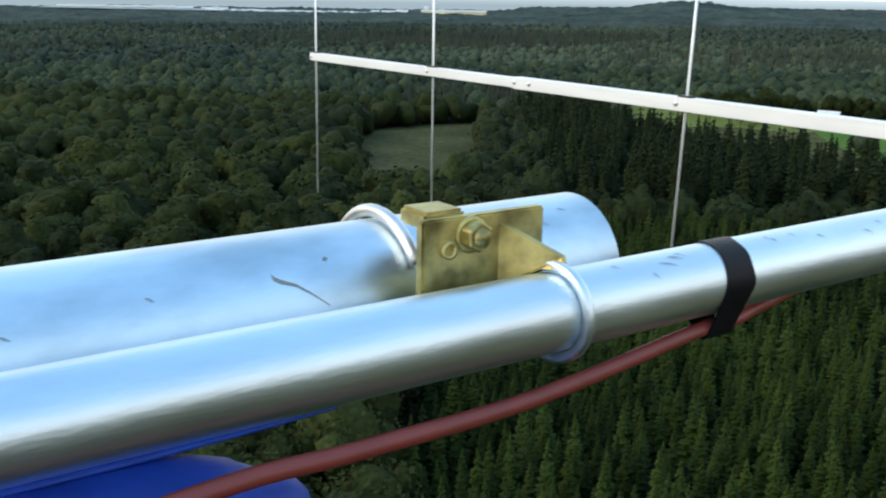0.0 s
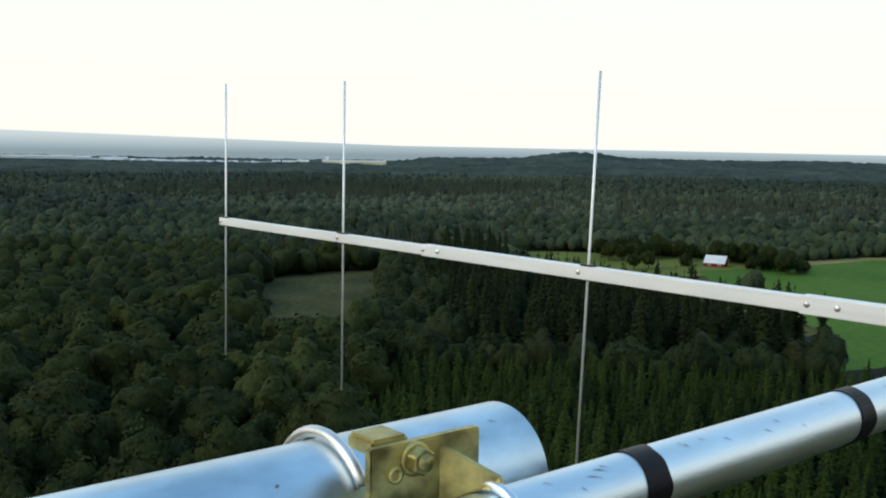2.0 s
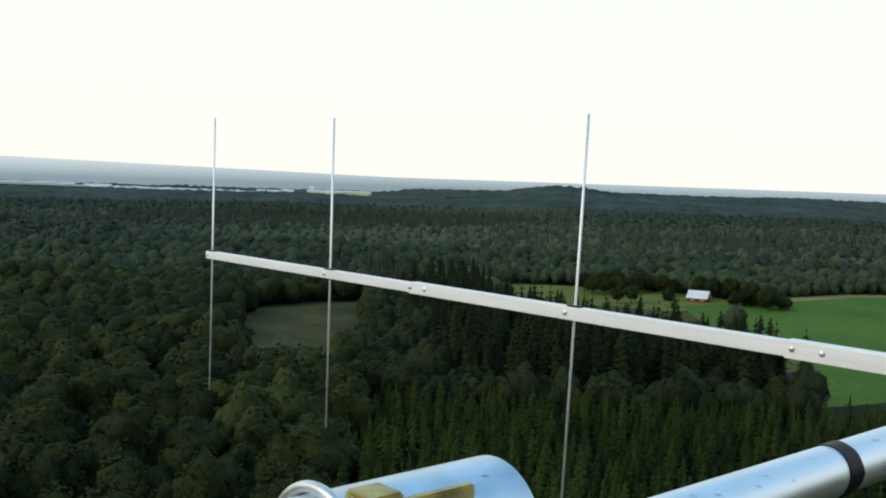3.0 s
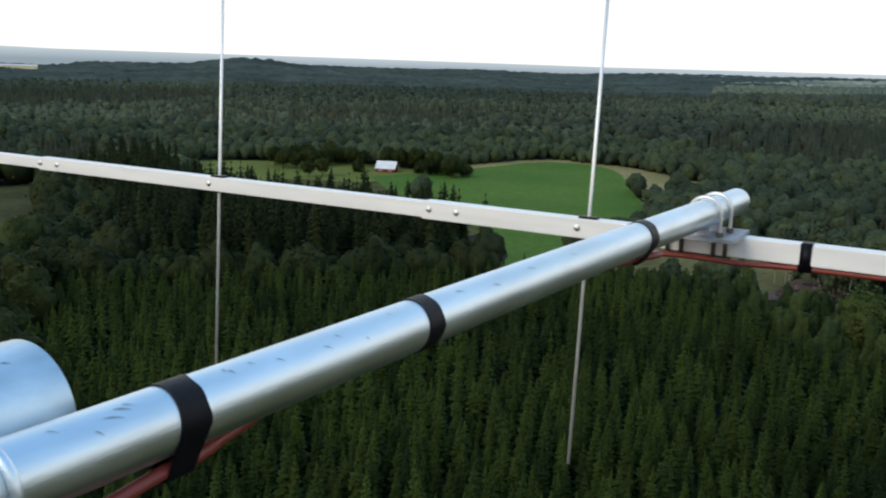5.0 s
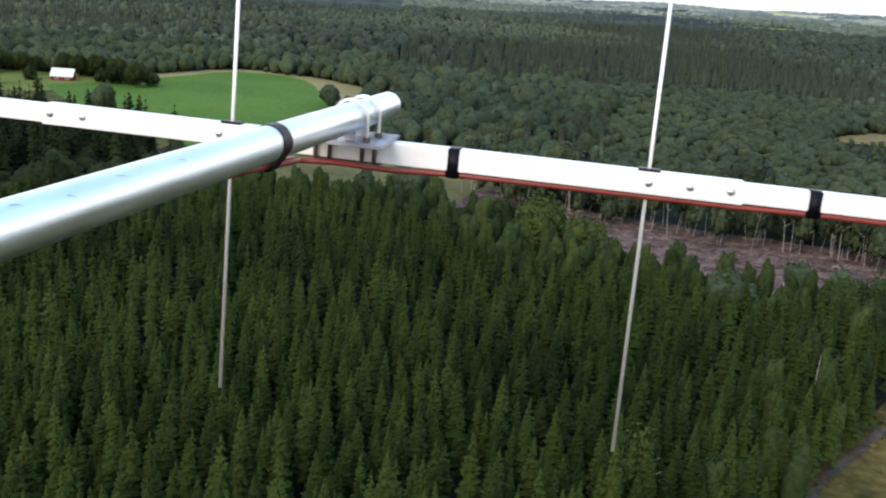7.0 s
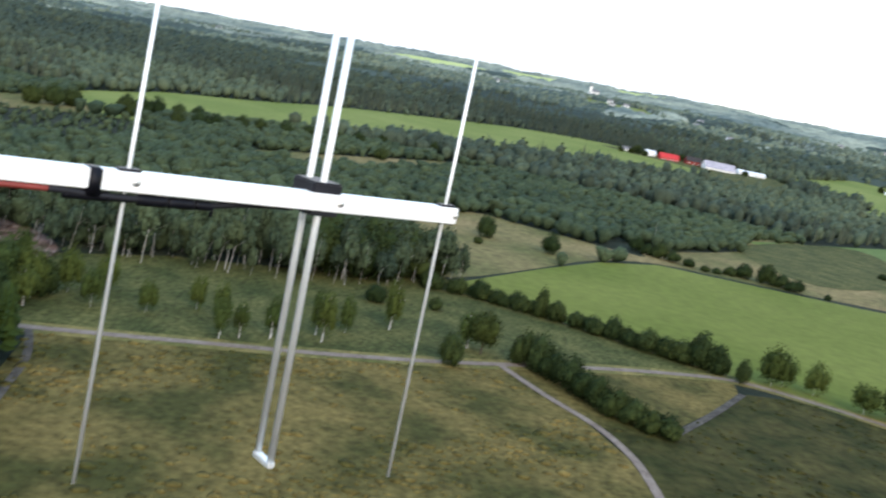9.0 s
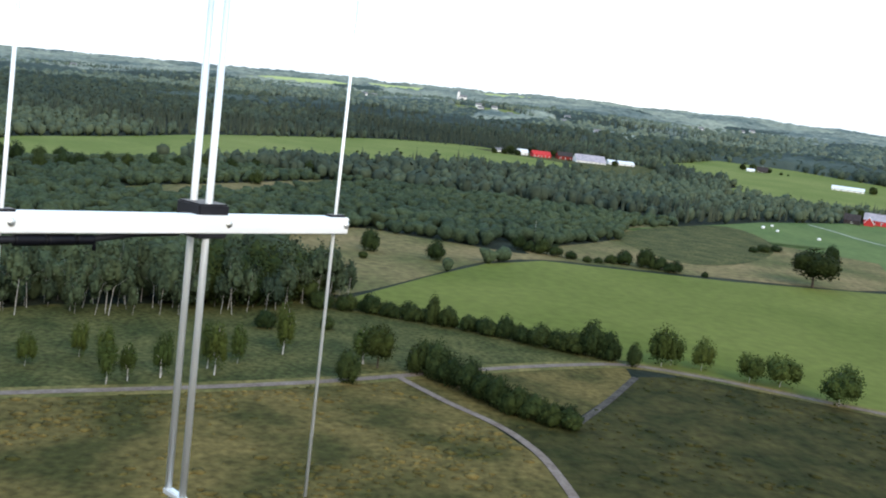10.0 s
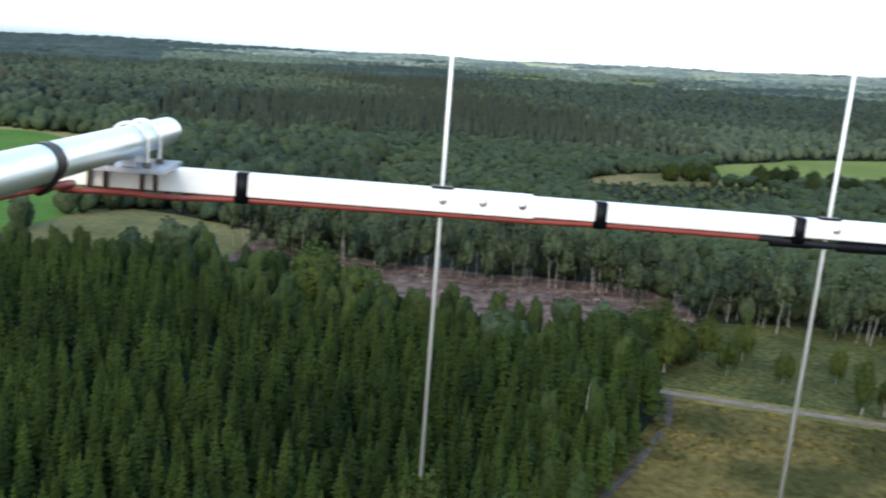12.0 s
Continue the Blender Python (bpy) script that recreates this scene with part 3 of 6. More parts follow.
def billow_shape(rng, h, r, level, sprays, size, bare=0.0, knots=9, deep=0.42, waist=0.60, lean=0.0):
    """A broadleaf crown: a domed mass of billowing lobes over a leafy skirt, with a ragged skin of leaf sprays."""
    d, t = ball(level)
    way = rng.normal(size=(knots, 3))
    way[:, 2] = np.abs(way[:, 2]) * 0.9 - 0.35
    way /= np.linalg.norm(way, axis=1)[:, None]
    swell = rng.uniform(0.70, 1.15, knots)
    off = Vector(rng.uniform(-50, 50, 3))
    base, tall = h * bare, h * (1 - bare)
    wide = r * rng.uniform(0.85, 1.25, 2)
    tilt = rng.uniform(-1, 1, 2) * lean * r

    def skin(d, grow=1.0):
        lobe = (np.exp((d @ way.T - 1) / 0.14) * swell).max(1)
        rough = np.array([noise.noise(Vector(q) * 3.1 + off) + 0.5 * noise.noise(Vector(q) * 7.0 + off) for q in d])
        k = ((1 - deep) + deep * lobe + 0.10 * rough) * grow
        flat = np.maximum(np.hypot(d[:, 0], d[:, 1]), 0.25)
        side = np.where(d[:, 2] < 0, np.minimum(1, flat * 1.25) / flat, 1.0) * k
        up = np.where(d[:, 2] < 0, tall * waist * d[:, 2], tall * (1 - waist) * 1.10 * d[:, 2] * (0.2 + 0.8 * k))
        return np.stack([d[:, 0] * wide[0] * side + tilt[0] * d[:, 2], d[:, 1] * wide[1] * side + tilt[1] * d[:, 2], base + tall * waist + up], 1)
    pieces = [(skin(d), t)]
    if sprays:
        q = rng.normal(size=(sprays, 3))
        q[:, 2] += 0.35
        q /= np.linalg.norm(q, axis=1)[:, None]
        p = skin(q, rng.uniform(0.97, 1.12, sprays))
        face = q + rng.normal(size=(sprays, 3)) * 0.4 + (0, 0, 0.15)
        face /= np.linalg.norm(face, axis=1)[:, None]
        b = np.cross(face, rng.normal(size=(sprays, 3)))
        b /= np.linalg.norm(b, axis=1)[:, None]
        g = np.cross(face, b)
        s = size * rng.uniform(0.6, 1.35, (sprays, 1))
        k = np.stack([p - b * s, p + g * s * 0.72 - face * s * 0.25, p + b * s, p - g * s * 0.72 - face * s * 0.25], 1).reshape(-1, 3)
        i = np.arange(sprays)[:, None] * 4
        pieces.append((k, np.concatenate([i + (0, 1, 2), i + (0, 2, 3)])))
    return merge(pieces)


def lump(rng, rad, lift, level, rough=0.35):
    """A rounded, uneven crown core."""
    bm = bmesh.new()
    bmesh.ops.create_icosphere(bm, subdivisions=level, radius=1)
    off = Vector(rng.uniform(-50, 50, 3))
    v = []
    for q in bm.verts:
        k = 1 + rough * noise.noise(q.co * 1.7 + off) + rough * 0.6 * noise.noise(q.co * 4.1 + off)
        v.append((q.co.x * rad[0] * k, q.co.y * rad[1] * k, lift + q.co.z * rad[2] * k))
    t = [[q.index for q in f.verts] for f in bm.faces]
    bm.free()
    return np.array(v, float), np.array(t)


def leafy_shape(rng, h, r, lobes, leaves, size, bare=0.2, level=1, peak=0.85, core=0.74, tilt=0.20):
    """A broadleaf crown: a few upswept, uneven lobes grown into one another, clad in leaf sprays."""
    base, tall = h * bare, h * (1 - bare)
    cores = [(np.array((0, 0, base + tall * 0.52)), np.array((r * 0.80, r * 0.80, tall * 0.46)))]
    for c in range(lobes):
        a = 2.4 * c + rng.uniform(-0.5, 0.5)
        q, w = r * rng.uniform(0.42, 0.62), r * rng.uniform(0.40, 0.56)
        up = tall * rng.uniform(0.24, 0.38)
        zc = base + up * 0.95 + (tall * peak - 2 * up) * rng.uniform(0.05, 0.95)
        cores.append((np.array((q * math.cos(a), q * math.sin(a), zc)), np.array((w, w, up))))
    pieces, area = [], np.array([(e[0] * e[2]) for _, e in cores])
    for (mid, e), share in zip(cores, area / area.sum()):
        v, t = lump(rng, e * core, 0, level, 0.55)
        pieces.append((v + mid, t))
        n = max(2, int(leaves * share))
        d = rng.normal(size=(n, 3))
        d[:, 2] += 0.25
        d /= np.linalg.norm(d, axis=1)[:, None]
        egg = 1 - 0.06 * d[:, 2:3]
        p = mid + d * e * np.concatenate([egg, egg, np.ones_like(egg)], 1) * rng.uniform(max(0.5, core - 0.02), 1.06, (n, 1))
        face = d / e * e.min() + rng.normal(size=(n, 3)) * tilt + (0, 0, 0.12)
        face /= np.linalg.norm(face, axis=1)[:, None]
        b = np.cross(face, rng.normal(size=(n, 3)))
        b /= np.linalg.norm(b, axis=1)[:, None]
        g = np.cross(face, b)
        s = size * rng.uniform(0.6, 1.35, (n, 1))
        q = np.stack([p - b * s, p + g * s * 0.72 - face * s * 0.25, p + b * s, p - g * s * 0.72 - face * s * 0.25], 1).reshape(-1, 3)
        i = np.arange(n)[:, None] * 4
        pieces.append((q, np.concatenate([i + (0, 1, 2), i + (0, 2, 3)])))
    return merge(pieces)


def trunk_shape(rng, h, r, limbs=0, sides=6, lean=0.0):
    """A tapered, slightly bent trunk with upswept limbs."""
    def taper(a, b, ra, rb, n):
        a, b = np.array(a, float), np.array(b, float)
        d = (b - a) / np.linalg.norm(b - a)
        u = np.cross(d, (1, 0.3, 0))
        u /= np.linalg.norm(u)
        w = np.cross(d, u)
        ang = np.arange(n) * 2 * np.pi / n
        ring = np.cos(ang)[:, None] * u + np.sin(ang)[:, None] * w
        i = np.arange(n)
        j = (i + 1) % n
        return np.concatenate([a + ra * ring, b + rb * ring]), np.concatenate([np.stack([i, j, n + j], 1), np.stack([i, n + j, n + i], 1)])
    bend = np.array((rng.uniform(-1, 1) * lean, rng.uniform(-1, 1) * lean, 0))
    knots = [(0, 0, -0.3), tuple(bend * 0.4 + (0, 0, h * 0.4)), tuple(bend * 0.8 + (0, 0, h * 0.75)), tuple(bend + (0, 0, h))]
    radii = [r, r * 0.75, r * 0.45, r * 0.12]
    pieces = [taper(knots[k], knots[k + 1], radii[k], radii[k + 1], sides) for k in range(3)]
    for k in range(limbs):
        a, z = rng.uniform(0, 6.28), h * rng.uniform(0.35, 0.75)
        q = h * rng.uniform(0.15, 0.28)
        root = np.array(bend * z / h + (0, 0, z))
        pieces.append(taper(root, root + (q * math.cos(a), q * math.sin(a), q * 0.8), r * 0.35, r * 0.06, 4))
    return merge(pieces)


def scatter(rng, poly, gap, keep=None):
    """Jittered places in an outline about gap metres apart, on the ground."""
    xs, ys = [q[0] for q in poly], [q[1] for q in poly]
    gx, gy = np.meshgrid(np.arange(min(xs), max(xs), gap), np.arange(min(ys), max(ys), gap * 0.9))
    gx[1::2] += gap / 2
    x, y = gx.ravel() + rng.uniform(-0.36, 0.36, gx.size) * gap, gy.ravel() + rng.uniform(-0.36, 0.36, gx.size) * gap
    ok = inside(poly, x, y)
    if keep is not None:
        ok &= keep(x, y)
    x, y = x[ok], y[ok]
    return np.column_stack([x, y, lie(x, y)])


def stuff(name, groups, rng, mat, label, category, low=0.8, high=1.2, smooth=True):
    """One object of many trees: groups of (template, places)."""
    v, t = merge([strewn(s, p, rng, low, high) for s, p in groups if len(p)])
    mesh = from_arrays(name, v, t, smooth)
    toned(mesh, [(len(s[0]), p) for s, p in groups])
    return tagged(link(name, mesh, None, mat), label, category, kind="stuff")


def grown(rng, p, low, high, tone=0.5, spread=0.25):
    """Places with a size and a tone for every tree."""
    size = rng.uniform(low, high, len(p)) if np.isscalar(low) else low + (high - low) * rng.uniform(0, 1, len(p))
    return np.column_stack([p[:, :3], size, np.clip(tone + rng.normal(0, spread, len(p)), 0, 1)])


def dealt(templates, places):
    return [(s, places[k::len(templates)]) for k, s in enumerate(templates)]


def open_land(x, y):
    hit = np.zeros(np.shape(x), bool)
    for poly in OPEN:
        hit |= inside(poly, x, y)
    return hit


def two_part_stuff(name, groups, rng, mats, label, category, low=0.8, high=1.2):
    """One object of many trees whose trunk and crown keep their own materials: groups of (trunk, crown, places)."""
    pieces, kinds = [], []
    for trunk, crown, places in groups:
        if len(places):
            both = merge([trunk, crown])
            pieces.append(strewn(both, places, rng, low, high))
            kinds.append(np.tile(np.r_[np.zeros(len(trunk[1]), np.int32), np.ones(len(crown[1]), np.int32)], len(places)))
    v, t = merge(pieces)
    mesh = from_arrays(name, v, t)
    toned(mesh, [(len(trunk[0]) + len(crown[0]), places) for trunk, crown, places in groups])
    for m in mats:
        mesh.materials.append(m)
    mesh.polygons.foreach_set("material_index", np.concatenate(kinds).astype(np.int32))
    return tagged(new(name, mesh), label, category, kind="stuff")


def along(points, gap, rng, off=0.0, jitter=1.0):
    """Places along a line about gap metres apart, shifted sideways by off."""
    out = []
    for (x0, y0), (x1, y1) in zip(points, points[1:]):
        length = math.hypot(x1 - x0, y1 - y0)
        ux, uy = (x1 - x0) / length, (y1 - y0) / length
        for k in range(max(1, int(length / gap))):
            d = (k + 0.5) * length / max(1, int(length / gap))
            out.append((x0 + ux * d - uy * off + rng.uniform(-jitter, jitter), y0 + uy * d + ux * off + rng.uniform(-jitter, jitter)))
    out = np.array(out)
    return np.column_stack([out, lie(out[:, 0], out[:, 1])])


rng = np.random.default_rng(7)
bearing = lambda x, y: np.degrees(np.arctan2(-x, y))
in_view = lambda x, y: (bearing(x, y) < 34) & (bearing(x, y) > -124)

# the spruce plantation below the mast, planted close: only the pointed tops stand free
near_spruces = [spruce_shape(rng, h, r, 84, 6, 0.22, 0.95) for h, r in ((11.0, 1.85), (10.5, 1.75), (11.6, 1.95), (9.8, 1.65), (10.8, 1.60), (9.4, 1.70))]
mid_spruces = [spruce_shape(rng, h, r, 46, 5, 0.30, 0.95) for h, r in ((11.0, 1.85), (10.5, 1.75), (11.6, 1.95), (9.8, 1.65))]
rows_of = lambda x, y: 0.5 + 0.16 * np.sin(x / 17 + 1.2 * np.sin(y / 23)) + 0.12 * np.sin(y / 11 + x / 29)
trees = scatter(rng, PLANTATION, 2.85, lambda x, y: (np.hypot(x, y) > 5) & (~inside(EDGE_FRINGE, x, y) | (rng.uniform(0, 1, np.shape(x)) > 0.2)) & (rng.uniform(0, 1, np.shape(x)) > 0.10))
# unseen spruces round the mast, added to darken what the pipes' undersides mirror
under = scatter(rng, [(-60, -50), (50, -50), (50, 60), (-60, 60)], 3.4, lambda x, y: (np.hypot(x, y) > 5) & (np.hypot(x, y) < 48) & ~inside(HEATH, x, y) & ~inside(PLANTATION, x, y))
trees = np.concatenate([trees, under])
trees = grown(rng, trees, 0.70, 1.08, rows_of(trees[:, 0], trees[:, 1]), 0.24)
far = np.hypot(trees[:, 0], trees[:, 1])
first = np.argsort(np.hypot(trees[:, 0] - 58, trees[:, 1] - 72))[:250]
single_spruces = trees[first]
rest, rest_far = np.delete(trees, first, 0), np.delete(far, first)
stuff("spruce_plantation", dealt(near_spruces, rest[rest_far < 140]) + dealt(mid_spruces, rest[rest_far >= 140]), rng, M_SPRUCE,
      "dense young dark green spruce plantation", "spruce trees")

# old dark spruces at its far side, mixed with broadleaf crowns that also line their foot
old = [spruce_shape(rng, h, r, 70, 6, 0.2, 0.8) for h, r in ((17, 2.9), (19, 3.1), (15, 2.8), (20, 3.2))]
dusky = [billow_shape(rng, h, r, 3, 120, 0.45) for h, r in ((11, 3.6), (12.5, 4.0), (10, 3.2))]
p = scatter(rng, OLD_SPRUCE, 4.0)
leafy = (rng.uniform(0, 1, len(p)) < 0.24) | (p[:, 0] < 16 + rng.normal(0, 6, len(p))) | (p[:, 1] - 0.06 * np.abs(p[:, 0] - 50) < 221)
stuff("old_spruce_stand", dealt(old, grown(rng, p[~leafy], 0.96, 1.26)), rng, M_DARK_SPRUCE, "tall old spruces, almost black green", "spruce trees")
stuff("old_broadleaf_stand", dealt(dusky, grown(rng, p[leafy], 0.7, 1.15)), rng, M_DARK_LEAF, "dark round crowns among old spruces", "trees")

# broadleaf woods, finest near the mast
leafy_near = [leafy_shape(rng, h, r, 7, 640, 0.38, 0.02, 1, 0.9, 0.80, 0.35) for h, r in ((12, 4.0), (14, 4.6), (11, 3.6), (13, 5.0), (12, 4.4))]
leafy_mid = [billow_shape(rng, h, r, 3, 150, 0.56, 0.0, 9, 0.50, 0.55, 0.2) for h, r in ((12, 4.0), (14, 4.6), (11, 3.8), (15, 4.8), (10, 3.3))]
leafy_far = [billow_shape(rng, h, r, 2, 42, 0.62, 0.0, 6, 0.52, 0.57, 0.25) for h, r in ((10.5, 5.3), (11.5, 6.0), (10, 5.0), (12, 6.2), (12, 4.8), (8, 4.8))]
leafy_scrub = [billow_shape(rng, h, r, 2, 42, 0.62, 0.0, 6, 0.52, 0.57, 0.25) for h, r in ((10.5, 6.4), (11.5, 7.2), (10, 5.8), (12, 7.6), (12, 5.4), (8, 6.0), (11, 8.0), (13, 6.2))]
leafy_tiny = [billow_shape(rng, h, r, 1, 9, 1.2, 0.0, 4, 0.35, 0.62, 0.2) for h, r in ((11, 5.0), (12, 5.6), (13, 4.8), (14, 4.6), (9, 4.4))]
spire_far = [spruce_shape(rng, h, r, 30, 5, 0.15) for h, r in ((15, 2.3), (17, 2.5), (13, 2.1))]
spire_tiny = [spruce_shape(rng, h, r, 9, 5, 0.15) for h, r in ((15, 2.8), (17, 3.0), (13, 2.6))]


def stand_tone(x, y, k=1.0):
    """How light the woods stand: broad stands, broken into groups."""
    x, y = x / k, y / k
    return 0.45 + 0.13 * (np.sin(x / 61 + 0.4 + 0.8 * np.sin(y / 47)) + np.sin(y / 53 - 0.7 + 0.9 * np.sin(x / 71))) + 0.10 * np.sin(x / 190 + 1.1 * np.sin(y / 160)) + 0.08 * np.sin((x + y) / 23)


WEST_WOOD = [(-11, 60), (-10, 131), (-8, 167), (-3, 228), (-7, 250), (-6, 344), (4, 420), (-60, 440), (-330, 440), (-330, 60)]
p = scatter(rng, WEST_WOOD, 6.2, lambda x, y: ~inside(GLADE, x, y) & in_view(x, y))
p = grown(rng, p, 0.62, 1.22, stand_tone(p[:, 0], p[:, 1], 0.5), 0.22)
d = np.hypot(p[:, 0], p[:, 1])
stuff("broadleaf_wood", dealt(leafy_near, p[d < 160]) + dealt(leafy_mid, p[(d >= 160) & (d < 290)]) + dealt(leafy_far, p[d >= 290]), rng, M_LEAF, "dense dark broadleaf wood with rounded crowns", "trees")
young = [billow_shape(rng, h, r, 3, 190, 0.28, 0.0, 9, 0.5, 0.5) for h, r in ((10, 2.0), (11, 2.2), (8.5, 2.3), (12, 2.3), (9, 1.7))]
p = np.concatenate([scatter(rng, FRINGE, 3.5), scatter(rng, EDGE_FRINGE, 3.6, lambda x, y: rng.uniform(0, 1, np.shape(x)) > 0.62)])
stuff("broadleaf_fringe", dealt(young, grown(rng, p, 0.52, 1.0, 0.45, 0.28)), rng, M_BIRCH_LEAF, "light green birch and rowan fringe of the plantation", "trees")
wood_keep = lambda x, y: in_view(x, y) & ~open_land(x, y) & ~inside(PLANTATION, x, y) & ~inside(OLD_SPRUCE, x, y) & ~inside(WEST_WOOD, x, y) & ~inside(FRINGE, x, y)
patch = lambda x, y: np.sin(x / 83 + 1.3) * np.cos(y / 71) + 0.6 * np.sin((x - y) / 47) + rng.normal(0, 0.35, np.shape(x))
bare_pines = lambda x, y: inside(PINE_STAND, x, y) & (rng.uniform(0, 1, np.shape(x)) > 0.12)
p = scatter(rng, [(-330, 60), (-330, -260), (660, -260), (660, 660), (-330, 660)], 6.4, lambda x, y: wood_keep(x, y) & (np.hypot(x, y) < 640) & ((y > 90) | (x > 215)) & ~((x < 330) & (y < 22)) & ~((np.hypot(x, y) < 325) & (x < 135) & (x > -12)) & (bearing(x, y) > -119))
d, dark = np.hypot(p[:, 0], p[:, 1]), (patch(p[:, 0], p[:, 1]) > 0.85) | bare_pines(p[:, 0], p[:, 1])
low_front = inside(LOW_SCRUB, p[:, 0], p[:, 1])
stuff("low_scrub", dealt(leafy_far, grown(rng, p[low_front], 0.14, 0.34)), rng, M_MIXED, "low young scrub before a dry field", "bushes")
p, d, dark = p[~low_front], d[~low_front], dark[~low_front]
low_belt = (d > 285) & (bearing(p[:, 0], p[:, 1]) < -48)
scrub = p[low_belt]
tone = stand_tone(scrub[:, 0], scrub[:, 1], 0.7)
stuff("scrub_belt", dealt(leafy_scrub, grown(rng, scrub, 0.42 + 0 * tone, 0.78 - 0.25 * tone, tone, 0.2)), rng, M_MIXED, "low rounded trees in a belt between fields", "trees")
leaf, needle = p[~dark & ~low_belt], p[dark & ~low_belt]
dl = d[~dark & ~low_belt]
tone = stand_tone(leaf[:, 0], leaf[:, 1])
shade = tone + rng.normal(0, 0.06, len(tone)) < 0.42
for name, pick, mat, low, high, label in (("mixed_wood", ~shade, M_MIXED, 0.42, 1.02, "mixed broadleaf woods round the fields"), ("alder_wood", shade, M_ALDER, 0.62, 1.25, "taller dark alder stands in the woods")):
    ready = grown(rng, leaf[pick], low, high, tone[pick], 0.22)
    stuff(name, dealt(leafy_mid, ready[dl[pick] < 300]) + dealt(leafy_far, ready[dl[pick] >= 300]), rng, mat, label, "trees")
stuff("conifer_groups", dealt(spire_far, grown(rng, needle, 0.55, 0.9)), rng, M_FAR_CONIFER, "dark spruces among broadleaf woods", "spruce trees")
p = scatter(rng, [(-900, -1150), (1650, -1150), (1650, 1650), (-900, 1650)], 9.6, lambda x, y: wood_keep(x, y) & (np.hypot(x, y) >= 640) & (np.hypot(x, y) < 1560) & (bearing(x, y) > -121))
dark = (patch(p[:, 0] / 2.2, p[:, 1] / 2.2) > 0.25) | bare_pines(p[:, 0], p[:, 1])
tone = stand_tone(p[:, 0], p[:, 1], 1.9)
shade = tone + rng.normal(0, 0.06, len(tone)) < 0.42
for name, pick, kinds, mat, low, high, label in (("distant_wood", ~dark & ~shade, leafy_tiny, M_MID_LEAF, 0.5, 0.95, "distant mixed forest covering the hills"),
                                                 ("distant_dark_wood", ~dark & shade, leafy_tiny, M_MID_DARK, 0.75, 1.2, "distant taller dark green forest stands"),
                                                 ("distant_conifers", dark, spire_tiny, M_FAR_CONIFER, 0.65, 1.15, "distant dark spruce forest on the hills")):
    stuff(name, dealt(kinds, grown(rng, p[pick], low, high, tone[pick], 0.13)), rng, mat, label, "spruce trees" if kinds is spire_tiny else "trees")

# wooded hills beyond, one canopy of uneven crowns, open where fields lie
az_steps, d_steps = np.radians(np.arange(-125, 36, 0.23)), np.geomspace(1400, 4900, 215)
aa, dd = np.meshgrid(az_steps, d_steps, indexing="ij")
cx, cy = -dd * np.sin(aa), dd * np.cos(aa)
stands = np.sin(cx / 190 + 0.7) * np.sin(cy / 150) + 0.5 * np.sin((cx + 2 * cy) / 97)
crown = 8 + 2.5 * np.floor(2 * stands) + 8.5 * rng.uniform(0, 1, aa.shape) * np.clip(dd / 2500, 0.6, 1.5)
clear = np.zeros(aa.shape, bool)
clear |= inside(RIGHTFIELD, cx, cy)
for kind, outline in FAR_OPEN:
    clear |= inside(outline, cx, cy)
VILLAGE = [(2560, -215, 60), (2069, -213, 40), (1965, -369, 40), (2242, -736, 45), (1722, -384, 35), (2143, -250, 34), (2209, -222, 34), (2112, -403, 30), (2353, -898, 40), (2235, 29, 32), (2177, 8, 30), (1974, -262, 30), (2255, 664, 34), (2290, -850, 34)]
for x, y, r in VILLAGE:
    clear |= np.hypot(cx - x + 20, cy - y) < r * 0.75
cz = lie(cx, cy) - np.clip((dd - 3500) / 1400, 0, 1) * 9 * (np.degrees(aa) < -38) - 9 * np.clip((dd - 3600) / 150, 0, 1) * (np.degrees(aa) > -1) + np.where(clear, -2.0, -4 + (crown + 3) * np.clip((dd - 1400) / 130, 0, 1))
k0, k1 = aa.shape
idx = np.arange(k0 * k1).reshape(k0, k1)
a, b, c, e = idx[:-1, :-1].ravel(), idx[1:, :-1].ravel(), idx[1:, 1:].ravel(), idx[:-1, 1:].ravel()
canopy = np.concatenate([np.stack([a, e, c], 1), np.stack([a, c, b], 1)])
hills = tagged(link("wooded_hills", from_arrays("wooded_hills", np.stack([cx.ravel(), cy.ravel(), cz.ravel()], 1), canopy), None, M_WOODS), "far forested hills, dark or paled by haze put into the colour", "forest", kind="stuff")
# haze painted by face: paler canopy farther off and to the east
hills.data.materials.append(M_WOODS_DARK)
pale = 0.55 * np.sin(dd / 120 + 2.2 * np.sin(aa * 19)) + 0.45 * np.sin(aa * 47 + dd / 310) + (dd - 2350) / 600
less_hazed = ((np.degrees(aa) + 5 * np.sin(dd / 260) + 3 * np.sin(dd / 90 + aa * 40) > -42) | (pale < -0.25)).ravel()[canopy[:, 0]]
hills.data.polygons.foreach_set("material_index", less_hazed.astype(np.int32))

p = scatter(rng, [(400, -1300), (2450, -1300), (2450, 1950), (400, 1950)], 17.0, lambda x, y: (np.hypot(x, y) > 1370) & (np.hypot(x, y) < 2450) & (bearing(x, y) < -36) & (bearing(x, y) > -119))
taken = np.zeros(len(p), bool)
for kind, outline in FAR_OPEN:
    taken |= inside(outline, p[:, 0], p[:, 1])
for x, y, r in VILLAGE:
    taken |= np.hypot(p[:, 0] - x + 20, p[:, 1] - y) < r * 0.75
p = p[~taken & ~open_land(p[:, 0], p[:, 1])]
needle = patch(p[:, 0] / 2.6, p[:, 1] / 2.6) > np.where(np.hypot(p[:, 0], p[:, 1]) > 1780, 0.75, 0.1)
